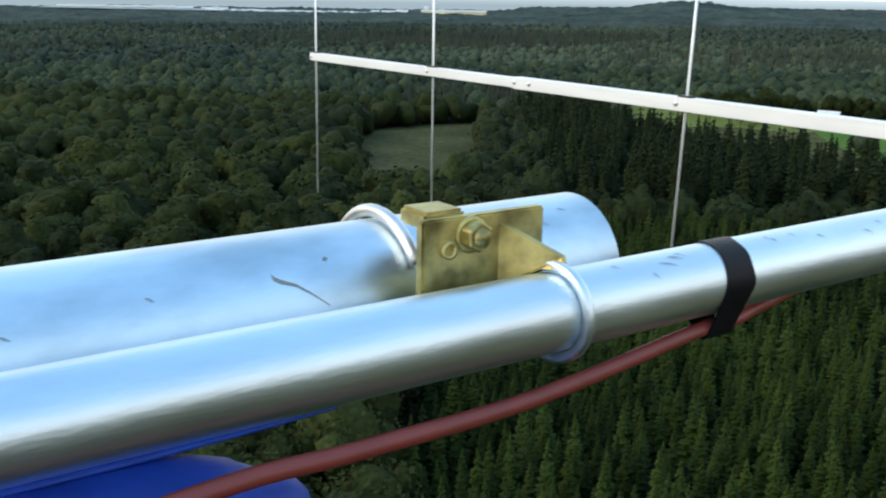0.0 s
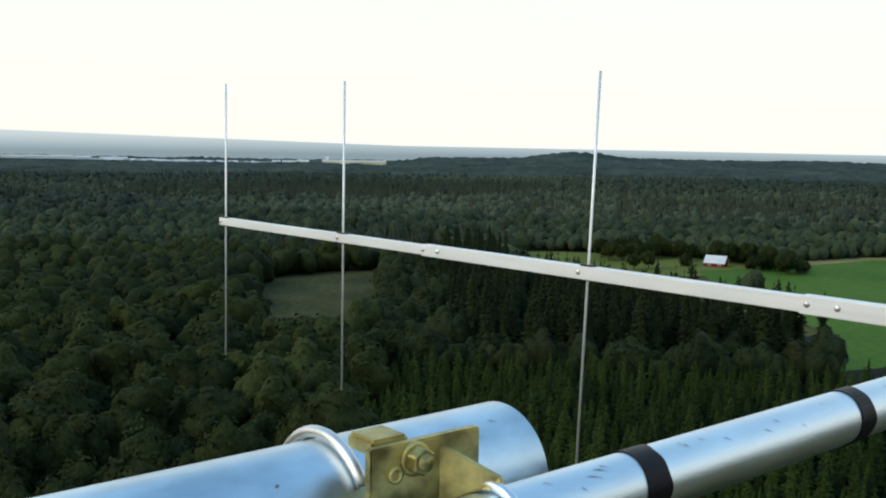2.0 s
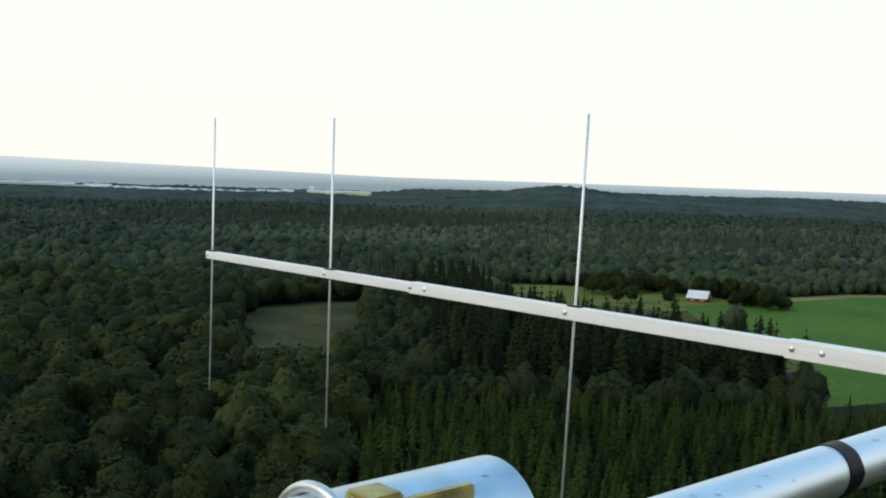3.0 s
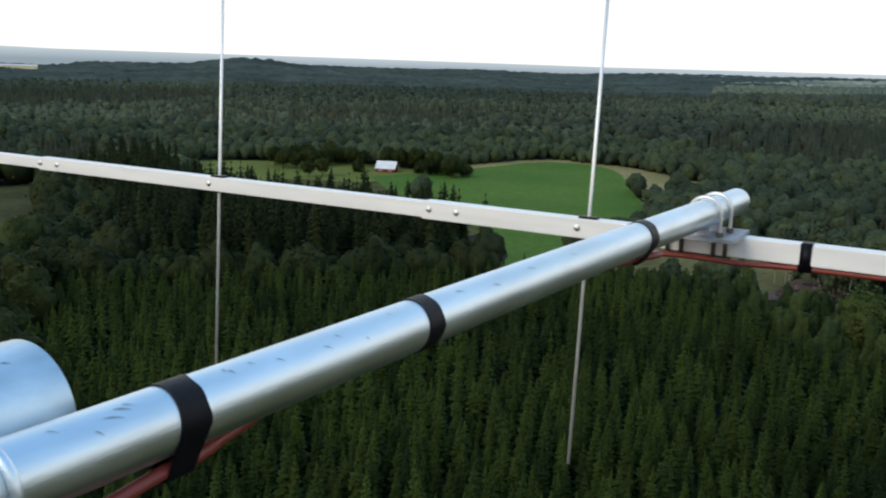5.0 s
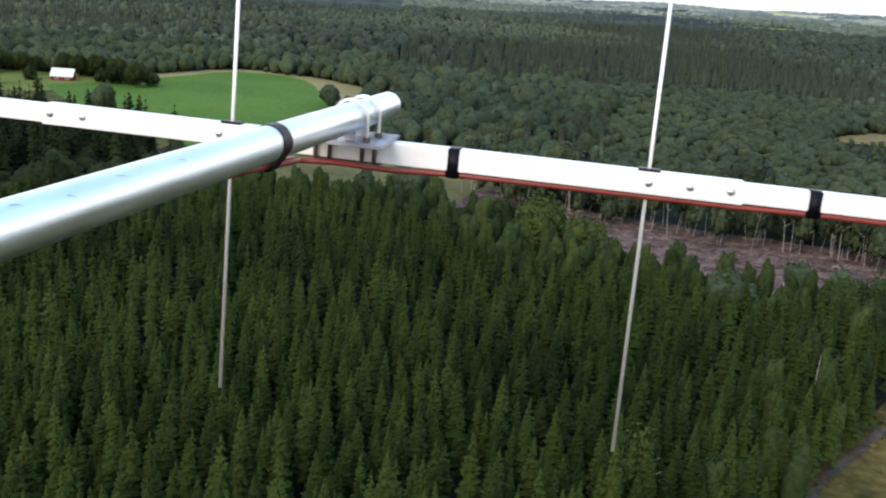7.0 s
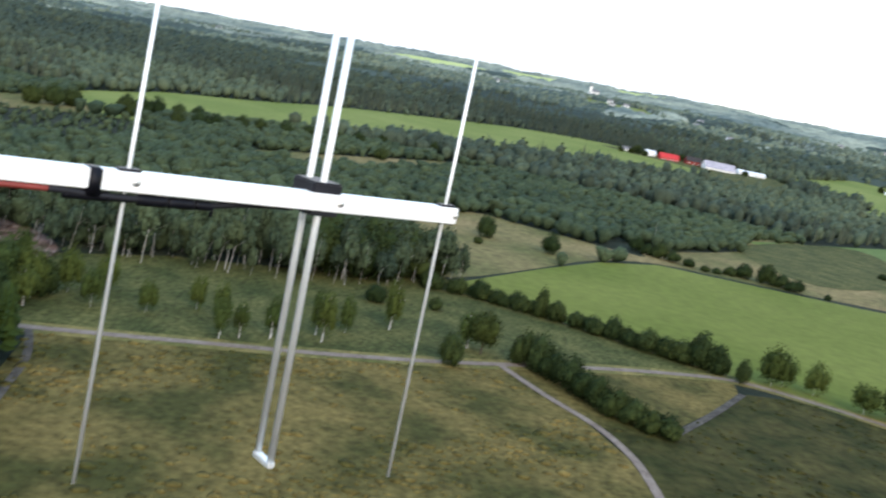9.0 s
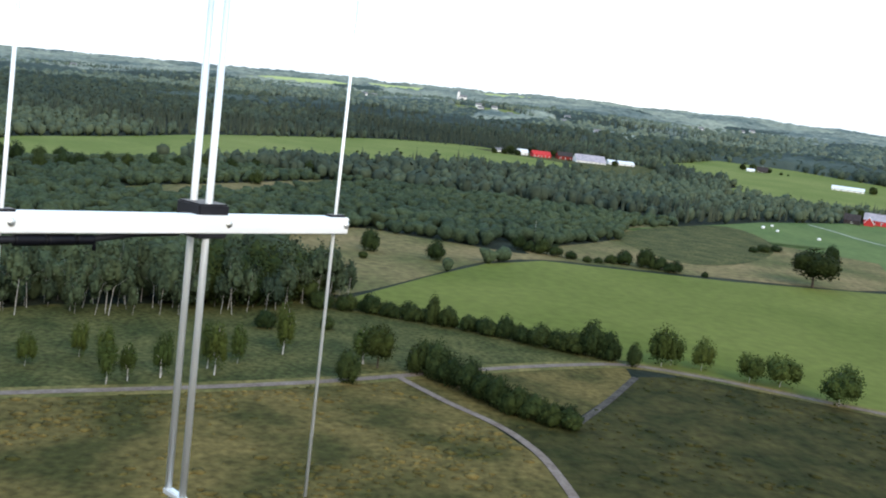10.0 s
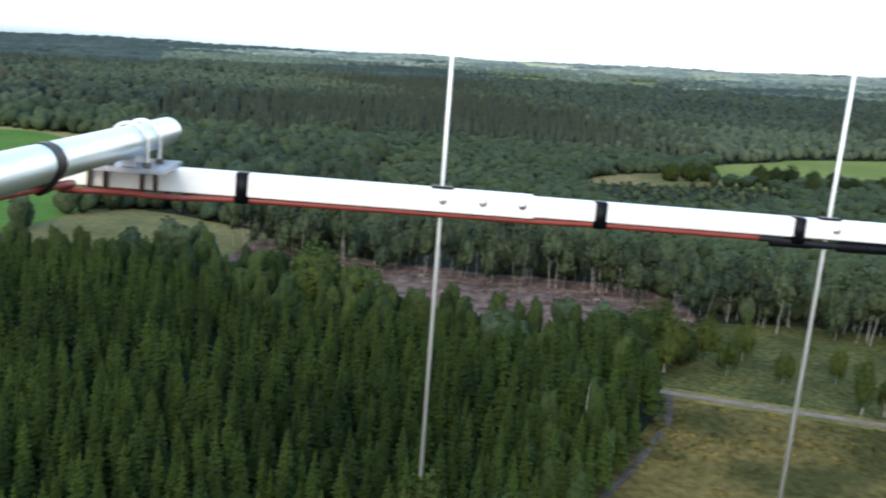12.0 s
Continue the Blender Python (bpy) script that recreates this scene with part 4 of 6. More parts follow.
leafy_dot = [billow_shape(rng, h, r, 1, 0, 2.0, 0.0, 4, 0.3) for h, r in ((15, 6.5), (17, 7.0), (14, 6.0))]
spire_dot = [spruce_shape(rng, h, r, 5, 4) for h, r in ((19, 4.0), (21, 4.4), (17, 3.8))]
soft = grown(rng, p[~needle], 0.8, 1.15, stand_tone(p[~needle][:, 0], p[~needle][:, 1], 2.5))
# crowns beyond this distance get the leaf colour with more haze in it
beyond = np.hypot(soft[:, 0], soft[:, 1]) > 1780
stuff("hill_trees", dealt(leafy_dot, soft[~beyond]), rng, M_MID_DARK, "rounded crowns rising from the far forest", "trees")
stuff("hill_broadleaves", dealt(leafy_dot, soft[beyond]), rng, M_HAZED_LEAF, "rounded crowns on the far hills, paled by painted haze", "trees")
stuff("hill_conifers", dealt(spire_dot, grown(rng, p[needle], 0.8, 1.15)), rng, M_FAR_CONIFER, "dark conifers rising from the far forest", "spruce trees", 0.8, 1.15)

# tall birches with bare white stems along the felled area and the pasture
birches = [(trunk_shape(rng, h * 0.88, rt, 4, 5, lean), leafy_shape(rng, h, r, 6, 230, 0.44, bare, 1, 0.95, 0.62, 0.35)) for h, r, rt, lean, bare in ((15, 2.9, 0.075, 1.4, 0.28), (17, 3.2, 0.09, 2.2, 0.32), (13, 2.6, 0.06, 2.0, 0.18), (16, 2.5, 0.08, 0.9, 0.34), (12, 3.0, 0.07, 2.6, 0.06), (14, 2.5, 0.055, 2.4, 0.24))]
EDGE = [(184, 208), (190, 180), (199, 161), (214, 138), (229, 116), (224, 101), (231, 71), (245, 46), (261, 21), (284, 13)]
p = np.concatenate([along(EDGE, 4.0, rng, -o, 2.6) for o in (0.5, 4.0, 8.0, 13)])
p = grown(rng, p, 0.58, 1.12, 0.5, 0.3)
two_part_stuff("birch_edge", [(t, c, p[k::len(birches)]) for k, (t, c) in enumerate(birches)], rng, (M_BIRCH_BARK, M_ALDER), "tall birches with bare pale stems at the wood edge", "birch trees")


# ---- trees and bushes that stand alone ----
def meshes(name, shape, mat):
    mesh = from_arrays(name, *shape, True)
    mesh.materials.append(mat)
    return mesh


KINDS = {
    "spruce": [(meshes("trunk", trunk_shape(rng, 9, 0.11, 0, 5), M_BARK), meshes("crown", sh, M_LONE_SPRUCE), 1) for sh in near_spruces],
    "broadleaf": [(meshes("trunk", trunk_shape(rng, 7, 0.30, 6, 6, 0.5), M_BARK), meshes("crown", leafy_shape(rng, 10, 4.6, 10, 1900, 0.28, bare, 1, 0.92, 0.74, 0.45), M_LONE_LEAF), 10) for bare in (0.12, 0.08, 0.14)],
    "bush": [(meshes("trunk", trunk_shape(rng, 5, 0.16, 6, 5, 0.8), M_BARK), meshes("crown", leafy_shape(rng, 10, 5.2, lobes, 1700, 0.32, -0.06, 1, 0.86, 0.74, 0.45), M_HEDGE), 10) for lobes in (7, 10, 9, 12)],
    "rowan": [(meshes("trunk", trunk_shape(rng, 7, 0.18, 6, 6, 0.6), M_BARK), meshes("crown", leafy_shape(rng, 10, 4.4, 9, 1700, 0.28, 0.0, 1, 0.95, 0.72, 0.45), M_LONE_BIRCH), 10) for k in range(3)],
    "roadside": [(meshes("trunk", trunk_shape(rng, 7.5, 0.08, 5, 6, 0.8), M_BIRCH_BARK), meshes("crown", leafy_shape(rng, 10, 4.4, 11, 1500, 0.28, 0.02, 1, 0.98, 0.55, 0.35), M_LONE_BIRCH), 10) for k in range(3)],
    "birch": [(meshes("trunk", trunk_shape(rng, 8.4, 0.16, 6, 6, 0.7), M_BIRCH_BARK), meshes("crown", leafy_shape(rng, 10, 2.4, 7, 1500, 0.20, 0.06, 1, 0.95, 0.55), M_LONE_BIRCH), 10) for k in range(3)],
}


def lone_tree(name, kind, x, y, h, label, category, group="", wide=1.0):
    """A tree or bush of that height: a trunk with limbs and a leafy crown."""
    trunk, crown, unit = KINDS[kind][int(rng.integers(len(KINDS[kind])))]
    size = h / unit
    ob = thing_at(name, x, y, float(lie(x, y)), rng.uniform(0, 360), label, category, group)
    for nm, mesh in (("trunk", trunk), ("crown", crown)):
        o = new(nm, mesh)
        o.parent, o.scale = ob, (size * wide, size * wide, size)
    return ob


def thing_at(name, x, y, z, turn, label, category, group=""):
    ob = new(name)
    ob.matrix_world = pose(x, y, z, 0, 0, turn)
    return tagged(ob, label, category, group)


for x, y, z, size, tone in single_spruces:
    lone_tree("spruce_tree", "spruce", x, y, size, "young dark green spruce in a dense plantation", "spruce tree", "plantation spruces")
for x, y, h, w in ((202, -15, 8.2, 0.8), (199, -18, 9, 0.7), (195, -21, 7.2, 0.9), (191, -24, 7.8, 0.8), (187, -26.5, 6.6, 0.9), (183, -29, 6.8, 0.8), (180, -32, 6.4, 0.9), (178, -35, 5.4, 1), (175.5, -38, 4.6, 1), (174, -41.5, 3.8, 1.1)):
    lone_tree("roadside_bush", "bush", x, y, h, "dense dark green bush beside the gravel lane", "bush", "bushes along the lane", w)
for x, y, z in along([(203, -16), (195, -22), (187, -27.5), (180, -33), (174, -42)], 2.4, rng, 1.0, 1.1):
    lone_tree("lane_shrub", "bush", x, y, rng.uniform(3.0, 4.8), "low dark green shrub beside the gravel lane", "bush", "shrubs along the lane", rng.uniform(0.8, 1.2))
for x, y, h, w in ((255, 9, 6, 1), (256, 3, 5, 1), (256, -4, 6.5, 0.9), (254, -9, 4.6, 1.1), (252, -15, 5.2, 1), (250, -20, 9.5, 0.45), (249, -24, 6.4, 0.9), (247, -29, 5, 1), (245, -33, 5.6, 1), (243, -38, 7.4, 0.7), (240, -42, 5, 1),
                   (238, -46, 7, 0.9), (237, -50, 6, 1), (235, -54, 7, 1), (233.5, -58, 10.5, 0.75), (232, -62, 8, 0.8)):
    lone_tree("hedge_tree", "bush", x, y, h * 0.92, "dark green hedge tree beside the bright field", "tree", "hedge along the field", w * 1.05)
for x, y, z in along([(257, 11), (256, -3), (252, -15), (247, -29), (240, -42), (235, -54), (232, -63)], 2.6, rng, 0.8, 1.0):
    lone_tree("hedge_bush", "bush", x, y, rng.uniform(3.0, 5.4), "low dark green hedge bush beside the bright field", "bush", "hedge bushes along the field", rng.uniform(0.8, 1.25))
lone_tree("corner_tree", "bush", 227, -67, 6.5, "small bushy tree at the bend of the road", "tree", "", 0.6)
for x, y, h in ((231, -75, 11), (233, -78, 9), (231, -85, 9)):
    lone_tree("birch_tree", "roadside", x, y, h, "slender birch with pale stem by the gravel road", "birch tree", "roadside birches", 0.85)
for x, y, h, w in ((223, -94, 8, 1.1), (222, -101, 8.5, 1.3), (210, -110, 10.5, 1.25)):
    lone_tree("roadside_tree", "roadside", x, y, h, "round-crowned broadleaf tree by the gravel road", "tree", "roadside trees", w)
for x, y, h, k, w in ((190, 0, 7.5, "bush", 0.75), (203, -6, 10, "broadleaf", 0.8), (205, -3, 9, "birch", 1.6), (186, 25, 11, "birch", 0.9), (190, 27, 9, "birch", 0.9), (174, 42, 8.5, "birch", 1.1), (177, 39, 7.5, "birch", 1.0),
                      (228, 20, 5, "bush", 1.1), (206, 14, 12, "birch", 0.8), (233, 6, 3.5, "bush", 1.0)):
    lone_tree("pasture_tree", k, x, y, h, "young birch in the rough pasture" if k == "birch" else "low dark bush in the rough pasture", "tree", "pasture trees", w)
for x, y, h, k, w in ((172, 84, 12, "rowan", 1.0), (166, 82, 10, "bush", 0.8), (176, 77, 9, "bush", 0.8), (168, 76, 8, "birch", 1.4), (163, 86, 11, "rowan", 0.9), (150, 150, 14, "rowan", 1.15), (143, 144, 12.5, "rowan", 1.1), (150, 137, 12, "rowan", 1.1), (157, 158, 12, "rowan", 1.1), (147, 161, 11, "rowan", 1.0)):
    lone_tree("clump_tree", k, x, y, h, "bushy green birch clump beside the felled area", "tree", "clump at the felled area", w)
for x, y, h, w in ((363, -3, 9.5, 0.85), (357, -27, 8.5, 0.85), (401, -117, 9, 1.0), (404, -109, 6.5, 1.2), (400, -123, 6, 1.2), (397, -129, 5.5, 1.1), (396, -126, 4.5, 1.2), (403, -103, 4, 1.4), (408, -75, 7, 1.0), (405, -80, 5.5, 1.2), (402, -86, 4, 1.4), (414, -66, 7, 1.0), (411, -70, 5, 1.2), (398, -92, 3, 1.5), (400, -97, 2.6, 1.6), (393, -140, 2.6, 1.2),
                   (511, -249, 9, 0.9), (520, -222, 4.5, 1.6), (512, -212, 5, 1.6), (506, -204, 3.5, 1.6), (345, -1, 3, 1.2), (560, 168, 9, 1.1), (545, 178, 5, 1)):
    lone_tree("field_bush", "bush", x, y, h, "dark green bush standing in dry grassland", "bush", "bushes on the grassland", w)
for x, y, h in ((112, 471, 10), (118, 476, 9), (124, 480, 10), (105, 467, 9), (131, 483, 9), (111, 438, 9), (104, 436, 8), (161, 436, 9), (168, 424, 10), (172, 430, 8), (100, 470, 10), (108, 480, 11), (116, 487, 11), (122, 474, 8), (136, 478, 10), (140, 470, 9), (156, 462, 11), (163, 458, 12), (170, 452, 11), (152, 470, 11), (176, 444, 10), (128, 490, 12), (98, 480, 10)):
    lone_tree("farm_tree", "broadleaf", x, y, h, "dark round-crowned tree near the barn", "tree", "trees round the barn", 0.95)
for x, y, h, w in ((160, 444, 7, 0.9), (165, 441, 8, 0.9), (170, 435, 9, 0.9), (177, 429, 8, 0.9), (131, 450, 7, 0.8)):
    lone_tree("yard_tree", "bush", x, y, h, "dense dark tree hiding part of the barn", "tree", "trees beside the barn", w)
lone_tree("oak_tree", "broadleaf", 398, -188, 17, "broad solitary oak at the field boundary", "tree", "", 1.35)
for x, y, h in ((500, 160, 10), (512, 152, 11), (526, 148, 10), (540, 138, 11), (556, 132, 10), (570, 120, 11), (586, 110, 10), (602, 98, 11), (618, 84, 10), (636, 70, 11), (560, 62, 9), (652, 50, 9), (670, 40, 10),
                (470, 222, 11), (480, 216, 12), (492, 212, 11), (506, 190, 12), (518, 186, 11), (530, 182, 12), (542, 174, 10)):
    lone_tree("field_tree", "bush", x, y, h, "rounded dark tree in a belt across the fields", "tree", "tree belt in the fields", 0.95)
for x, y, h, w in ((179, 83, 12.5, 0.8), (173, 77, 11.5, 0.85), (182, 74, 10.5, 0.8), (188, 69, 9.5, 0.8), (176, 67, 8.5, 0.9), (185, 45, 9, 0.7), (189, 51, 8, 0.7), (182, 34, 9.5, 0.65), (196, 22, 9, 0.65), (180, 58, 7, 0.9), (210, 30, 5, 1.0)):
    lone_tree("young_birch", "roadside", x, y, h, "light green bushy birch at the edge of the rough pasture", "birch tree", "birches round the pasture", w * 0.75)
for x, y, h in ((255, 22, 15), (263, 16, 14), (250, 30, 16), (271, 12, 13), (246, 38, 16), (279, 11, 12), (287, 14, 11), (259, 27, 16), (268, 21, 15), (277, 19, 14), (256, 36, 16), (285, 23, 13)):
    lone_tree("corner_broadleaf", "bush", x, y, h, "large dark broadleaf tree at the wood corner", "tree", "trees at the wood corner", 1.0)
for x, y, h in ((1150, -152, 9), (1160, -161, 10), (1152, -168, 9), (1178, -162, 12), (1182, -215, 11), (1176, -240, 10), (1150, -283, 9), (1188, -276, 13), (1184, -190, 12), (1146, -228, 4), (1150, -140, 8)):
    lone_tree("farmyard_tree", "broadleaf", x, y, h, "dark leafy tree between farm buildings", "tree", "trees round the farm", 1.0)
for x, y, h in ((1318, -512, 13), (1322, -500, 11), (1300, -545, 6), (1294, -552, 4.5), (1316, -534, 9), (790, -395, 12), (796, -405, 13), (792, -424, 11), (1128, -585, 12), (1136, -592, 10)):
    lone_tree("garden_tree", "broadleaf", x, y, h, "dark leafy tree beside a country house", "tree", "trees beside the cottages", 0.95)
lone_tree("plantation_birch", "birch", 80, 62, 12, "light green birch standing among the young spruces", "birch tree", "", 1.1)
bare = thing_at("bare_stem", 121, 66, 0, 0, "bare pale dead stem at the plantation edge", "dead tree")
link("trunk", from_arrays("trunk", *trunk_shape(rng, 11, 0.10, 0, 6, 0.4)), bare, M_BIRCH_BARK)
snag = thing_at("dead_birch", 181, 34, 0, 0, "bare broken white birch stem in the pasture", "dead tree")
link("trunk", from_arrays("trunk", *trunk_shape(rng, 5.5, 0.17, 1, 6, 0.3)), snag, M_BIRCH_BARK)

# ---- houses ----
M_RED = material("falu_red_boards", (0.16, 0.026, 0.020), (0.23, 0.036, 0.027), 0.8, 0.9, fine=0.2, fine_scale=4, stretch=(4, 4, 0.4))
M_BRIGHT_RED = material("fresh_red_paint", (0.38, 0.035, 0.035), (0.50, 0.05, 0.05), 0.8, 0.8, fine=0.15, fine_scale=4)
M_WHITE = material("white_render", (0.70, 0.69, 0.66), (0.80, 0.79, 0.77), 0.3, 0.8, fine=0.06, fine_scale=3)
M_SHEET = material("pale_sheet_roof", (0.62, 0.63, 0.64), (0.74, 0.75, 0.76), 0.25, 0.45, fine=0.06, fine_scale=2)
M_SLATE = material("grey_roof", (0.13, 0.13, 0.14), (0.22, 0.21, 0.21), 0.4, 0.8, fine=0.15, fine_scale=2)
M_CREAM = material("cream_cladding", (0.58, 0.50, 0.30), (0.70, 0.62, 0.40), 0.02, 0.7, fine=0.08, fine_scale=0.3)
M_LILAC = material("faded_grey_roof", (0.27, 0.25, 0.28), (0.38, 0.35, 0.38), 0.3, 0.7, fine=0.12, fine_scale=2)
M_TARRED = material("tarred_boards", (0.030, 0.026, 0.026), (0.060, 0.050, 0.048), 0.8, 0.9, fine=0.2, fine_scale=4)
M_PANE = material("dark_pane", (0.02, 0.022, 0.025), (0.03, 0.033, 0.036), 0.5, 0.1, spec=0.6)


def house(name, x, y, turn, length, depth, wall_h, roof_h, wall_mat, roof_mat, label, category="house", windows=3, chimney=False, lift=0.0):
    """A gabled building: walls, two roof planes with eaves, openings set proud of the walls."""
    ob = thing_at(name, x, y, float(lie(x, y)) + lift, turn, label, category)
    a, b = length / 2, depth / 2
    bm = bmesh.new()
    v = [bm.verts.new(q) for q in ((-a, -b, -1), (a, -b, -1), (a, b, -1), (-a, b, -1), (-a, -b, wall_h), (a, -b, wall_h), (a, b, wall_h), (-a, b, wall_h), (-a, 0, wall_h + roof_h), (a, 0, wall_h + roof_h))]
    for f in ((0, 1, 5, 4), (2, 3, 7, 6), (1, 2, 6, 9, 5), (3, 0, 4, 8, 7), (4, 5, 9, 8), (6, 7, 8, 9), (3, 2, 1, 0)):
        bm.faces.new([v[k] for k in f])
    part("wall", bm, wall_mat, ob, smooth=False)
    for side in (-1, 1):
        bm, e = bmesh.new(), 0.4
        drop = roof_h * e / b
        low, top = (side * (b + e), wall_h - drop + 0.05), (0, wall_h + roof_h + 0.05)
        q = [(-a - e, *low), (a + e, *low), (a + e, *top), (-a - e, *top)]
        v = [bm.verts.new(p) for p in q] + [bm.verts.new((p[0], p[1], p[2] + 0.18)) for p in q]
        for f in ((0, 1, 2, 3), (7, 6, 5, 4), (0, 4, 5, 1), (1, 5, 6, 2), (2, 6, 7, 3), (3, 7, 4, 0)):
            bm.faces.new([v[k] for k in f])
        bmesh.ops.recalc_face_normals(bm, faces=bm.faces[:])
        part("roof_slope", bm, roof_mat, ob, smooth=False)
    for k in range(windows):
        cx = -a + length * (k + 0.5) / windows
        for side in (-1, 1):
            y0 = side * (b + 0.02)
            win = part("window", boxed(cx - 0.7, cx + 0.7, min(y0, y0 + side * 0.06), max(y0, y0 + side * 0.06), wall_h * 0.35, wall_h * 0.75, bevel=0), M_WHITE, ob, "white window frame", smooth=False)
            y1 = y0 + side * 0.07
            part("pane", boxed(cx - 0.5, cx + 0.5, min(y0, y1), max(y0, y1), wall_h * 0.40, wall_h * 0.70, bevel=0), M_PANE, win, "dark glass", smooth=False)
    if chimney:
        part("chimney", boxed(-0.5, 0.5, -0.5, 0.5, wall_h, wall_h + roof_h + 1.2, bevel=0.02), M_SLATE, ob, smooth=False)
    return ob


def boxed(x0, x1, y0, y1, z0, z1, bevel=0.0015):
    """A box with softened edges."""
    bm = bmesh.new()
    bmesh.ops.create_cube(bm, size=1, matrix=Matrix.Translation(((x0 + x1) / 2, (y0 + y1) / 2, (z0 + z1) / 2)) @ Matrix.Diagonal((x1 - x0, y1 - y0, z1 - z0, 1)))
    if bevel:
        bmesh.ops.bevel(bm, geom=bm.edges[:], offset=bevel, segments=2, affect="EDGES")
    return bm


house("barn", 146, 452, 150, 9, 8, 2.0, 2.9, M_RED, M_SHEET, "red barn with a pale sheet-metal roof", "barn", 2)
house("farmhouse", 126, 496, 165, 11, 7, 3.2, 2.4, M_SLATE, M_SLATE, "low weathered grey farmhouse with a grey roof", "house", 3, True)
house("white_shed", 104, 492, 150, 3.4, 3, 2.2, 1.0, M_WHITE, M_SLATE, "small white shed on a lawn", "shed", 1)
house("grey_house", 1179, -150, 100, 11, 8, 3.5, 2.5, M_WHITE, M_SLATE, "white farm dwelling with a grey roof", "house", 4, True)
house("white_outbuilding", 1172, -176, 98, 12, 9, 5, 3, M_WHITE, M_SHEET, "white outbuilding with a pale roof", "barn", 2)
house("red_barn", 1166, -197, 98, 22, 12, 4.5, 4, M_BRIGHT_RED, M_BRIGHT_RED, "bright red wooden barn on the farm", "barn", 5)
house("old_barn", 1170, -226, 96, 18, 12, 5.5, 4.5, M_RED, M_TARRED, "dark red barn with a black roof", "barn", 3)
house("cow_house", 1160, -254, 97, 36, 18, 3.5, 7, M_WHITE, M_LILAC, "long white cow house with a faded grey roof", "barn", 7)
house("machine_hall", 1180, -296, 95, 32, 14, 4, 2.5, M_WHITE, M_SHEET, "long low white machine hall", "barn", 4)
house("dark_cottage", 1309, -522, 70, 14, 9, 4.5, 5, M_TARRED, M_TARRED, "dark timber cottage with white windows in a green field", "house", 3, True)
house("white_barn", 1306, -505, 70, 10, 8, 4, 2, M_WHITE, M_SHEET, "small white barn near the red cottage", "barn", 2)
house("long_white_barn", 1144, -563, 65, 36, 14, 4, 3, M_WHITE, M_SHEET, "long white barn with a pale roof", "barn", 5)
house("tarred_barn", 772, -388, 60, 12, 9, 4, 4.5, M_TARRED, M_TARRED, "black tarred barn beside a red farmhouse", "barn", 1)
house("red_farmhouse", 780, -414, 60, 22, 10, 5, 5, M_BRIGHT_RED, M_LILAC, "red farmhouse with a faded grey roof", "house", 4, True)
house("gabled_cottage", 770, -401, 152, 8, 7, 3.2, 4.2, M_BRIGHT_RED, M_WHITE, "small red cottage with white-edged gable roof", "house", 1)
house("hillside_house", 1066, 432, 20, 9, 7, 5, 2.5, M_WHITE, M_SLATE, "pale grey house among woods", "house", 3)
for x, y, r in VILLAGE[1:]:
    house("village_house", x, y, 95, 12, 8, 4, 4, M_WHITE, M_SLATE, "white village house among far trees", "house", 3, lift=7)
church = house("church", 2560, -215, 95, 20, 9, 8, 5, M_WHITE, M_SLATE, "white church with a square tower", "church", 5, lift=6)
part("tower", boxed(9, 15, -3, 3, -1, 20, bevel=0.05), M_WHITE, church, "white square church tower", smooth=False)
bm = bmesh.new()
bmesh.ops.create_cone(bm, cap_ends=True, segments=4, radius1=4.4, radius2=0.2, depth=7, matrix=Matrix.Translation((12, 0, 23.5)) @ Matrix.Rotation(radians(45), 4, "Z"))
part("spire", bm, M_SLATE, church, "grey pyramid spire", smooth=False)

# works and sheds of the far town
works = [(-185, 3950, 250, 60, 16, True), (-296, 4010, 16, 20, 28, False), (-392, 4030, 46, 30, 13, False), (-446, 4035, 60, 30, 9, False), (-505, 4080, 34, 30, 8, False),
         (-1190, 4200, 110, 40, 7, True), (-1330, 4240, 70, 40, 8, False), (-1440, 4270, 120, 40, 9, True), (-1600, 4300, 160, 50, 9, True), (-1810, 4330, 200, 60, 9, True)]
town = random.Random(31)
works += [(-460 - 17.5 * i + town.uniform(-9, 9), 3905 + 3.0 * i + town.uniform(-60, 110), town.uniform(9, 34), 14, town.uniform(3, 6), i % 7 == 3) for i in range(42)]
for x, y, ln, dp, hh, cream in works:
    house("warehouse", x, y, math.degrees(math.atan2(-x, y)) * 0.9, ln, dp, hh, 3, M_CREAM if cream else M_WHITE, M_SHEET, "long cream warehouse in the far town" if cream else "white works building in the far town", "warehouse", 4, lift=4)

# silage bales in the paddock and a pole at the wood edge
bale = bmesh.new()
bmesh.ops.create_cone(bale, cap_ends=True, segments=20, radius1=1.0, radius2=1.0, depth=1.7, matrix=Matrix.Translation((0, 0, 0.95)) @ Matrix.Rotation(radians(90), 4, "X"))
bmesh.ops.bevel(bale, geom=[e for e in bale.edges if e.calc_face_angle(0) > 1], offset=0.18, segments=2, affect="EDGES")
bale = part("silage_bale", bale, M_WHITE)
bale.matrix_world = pose(655, -268, float(lie(655, -268)), 0, 0, 20)
tagged(bale, "white plastic-wrapped silage bale on grass", "bale", "bales in the paddock")
for x, y, a in ((659, -270, 50), (676, -283, 80), (642, -273, 10), (616, -290, 35)):
    copy_thing(bale, pose(x, y, float(lie(x, y)), 0, 0, a))
pole = thing_at("utility_pole", 449, -78, float(lie(449, -78)), 0, "grey wooden pole at the wood edge", "pole")
link("post", from_arrays("post", *trunk_shape(rng, 10, 0.16, 0, 8)), pole, M_BIRCH_BARK)

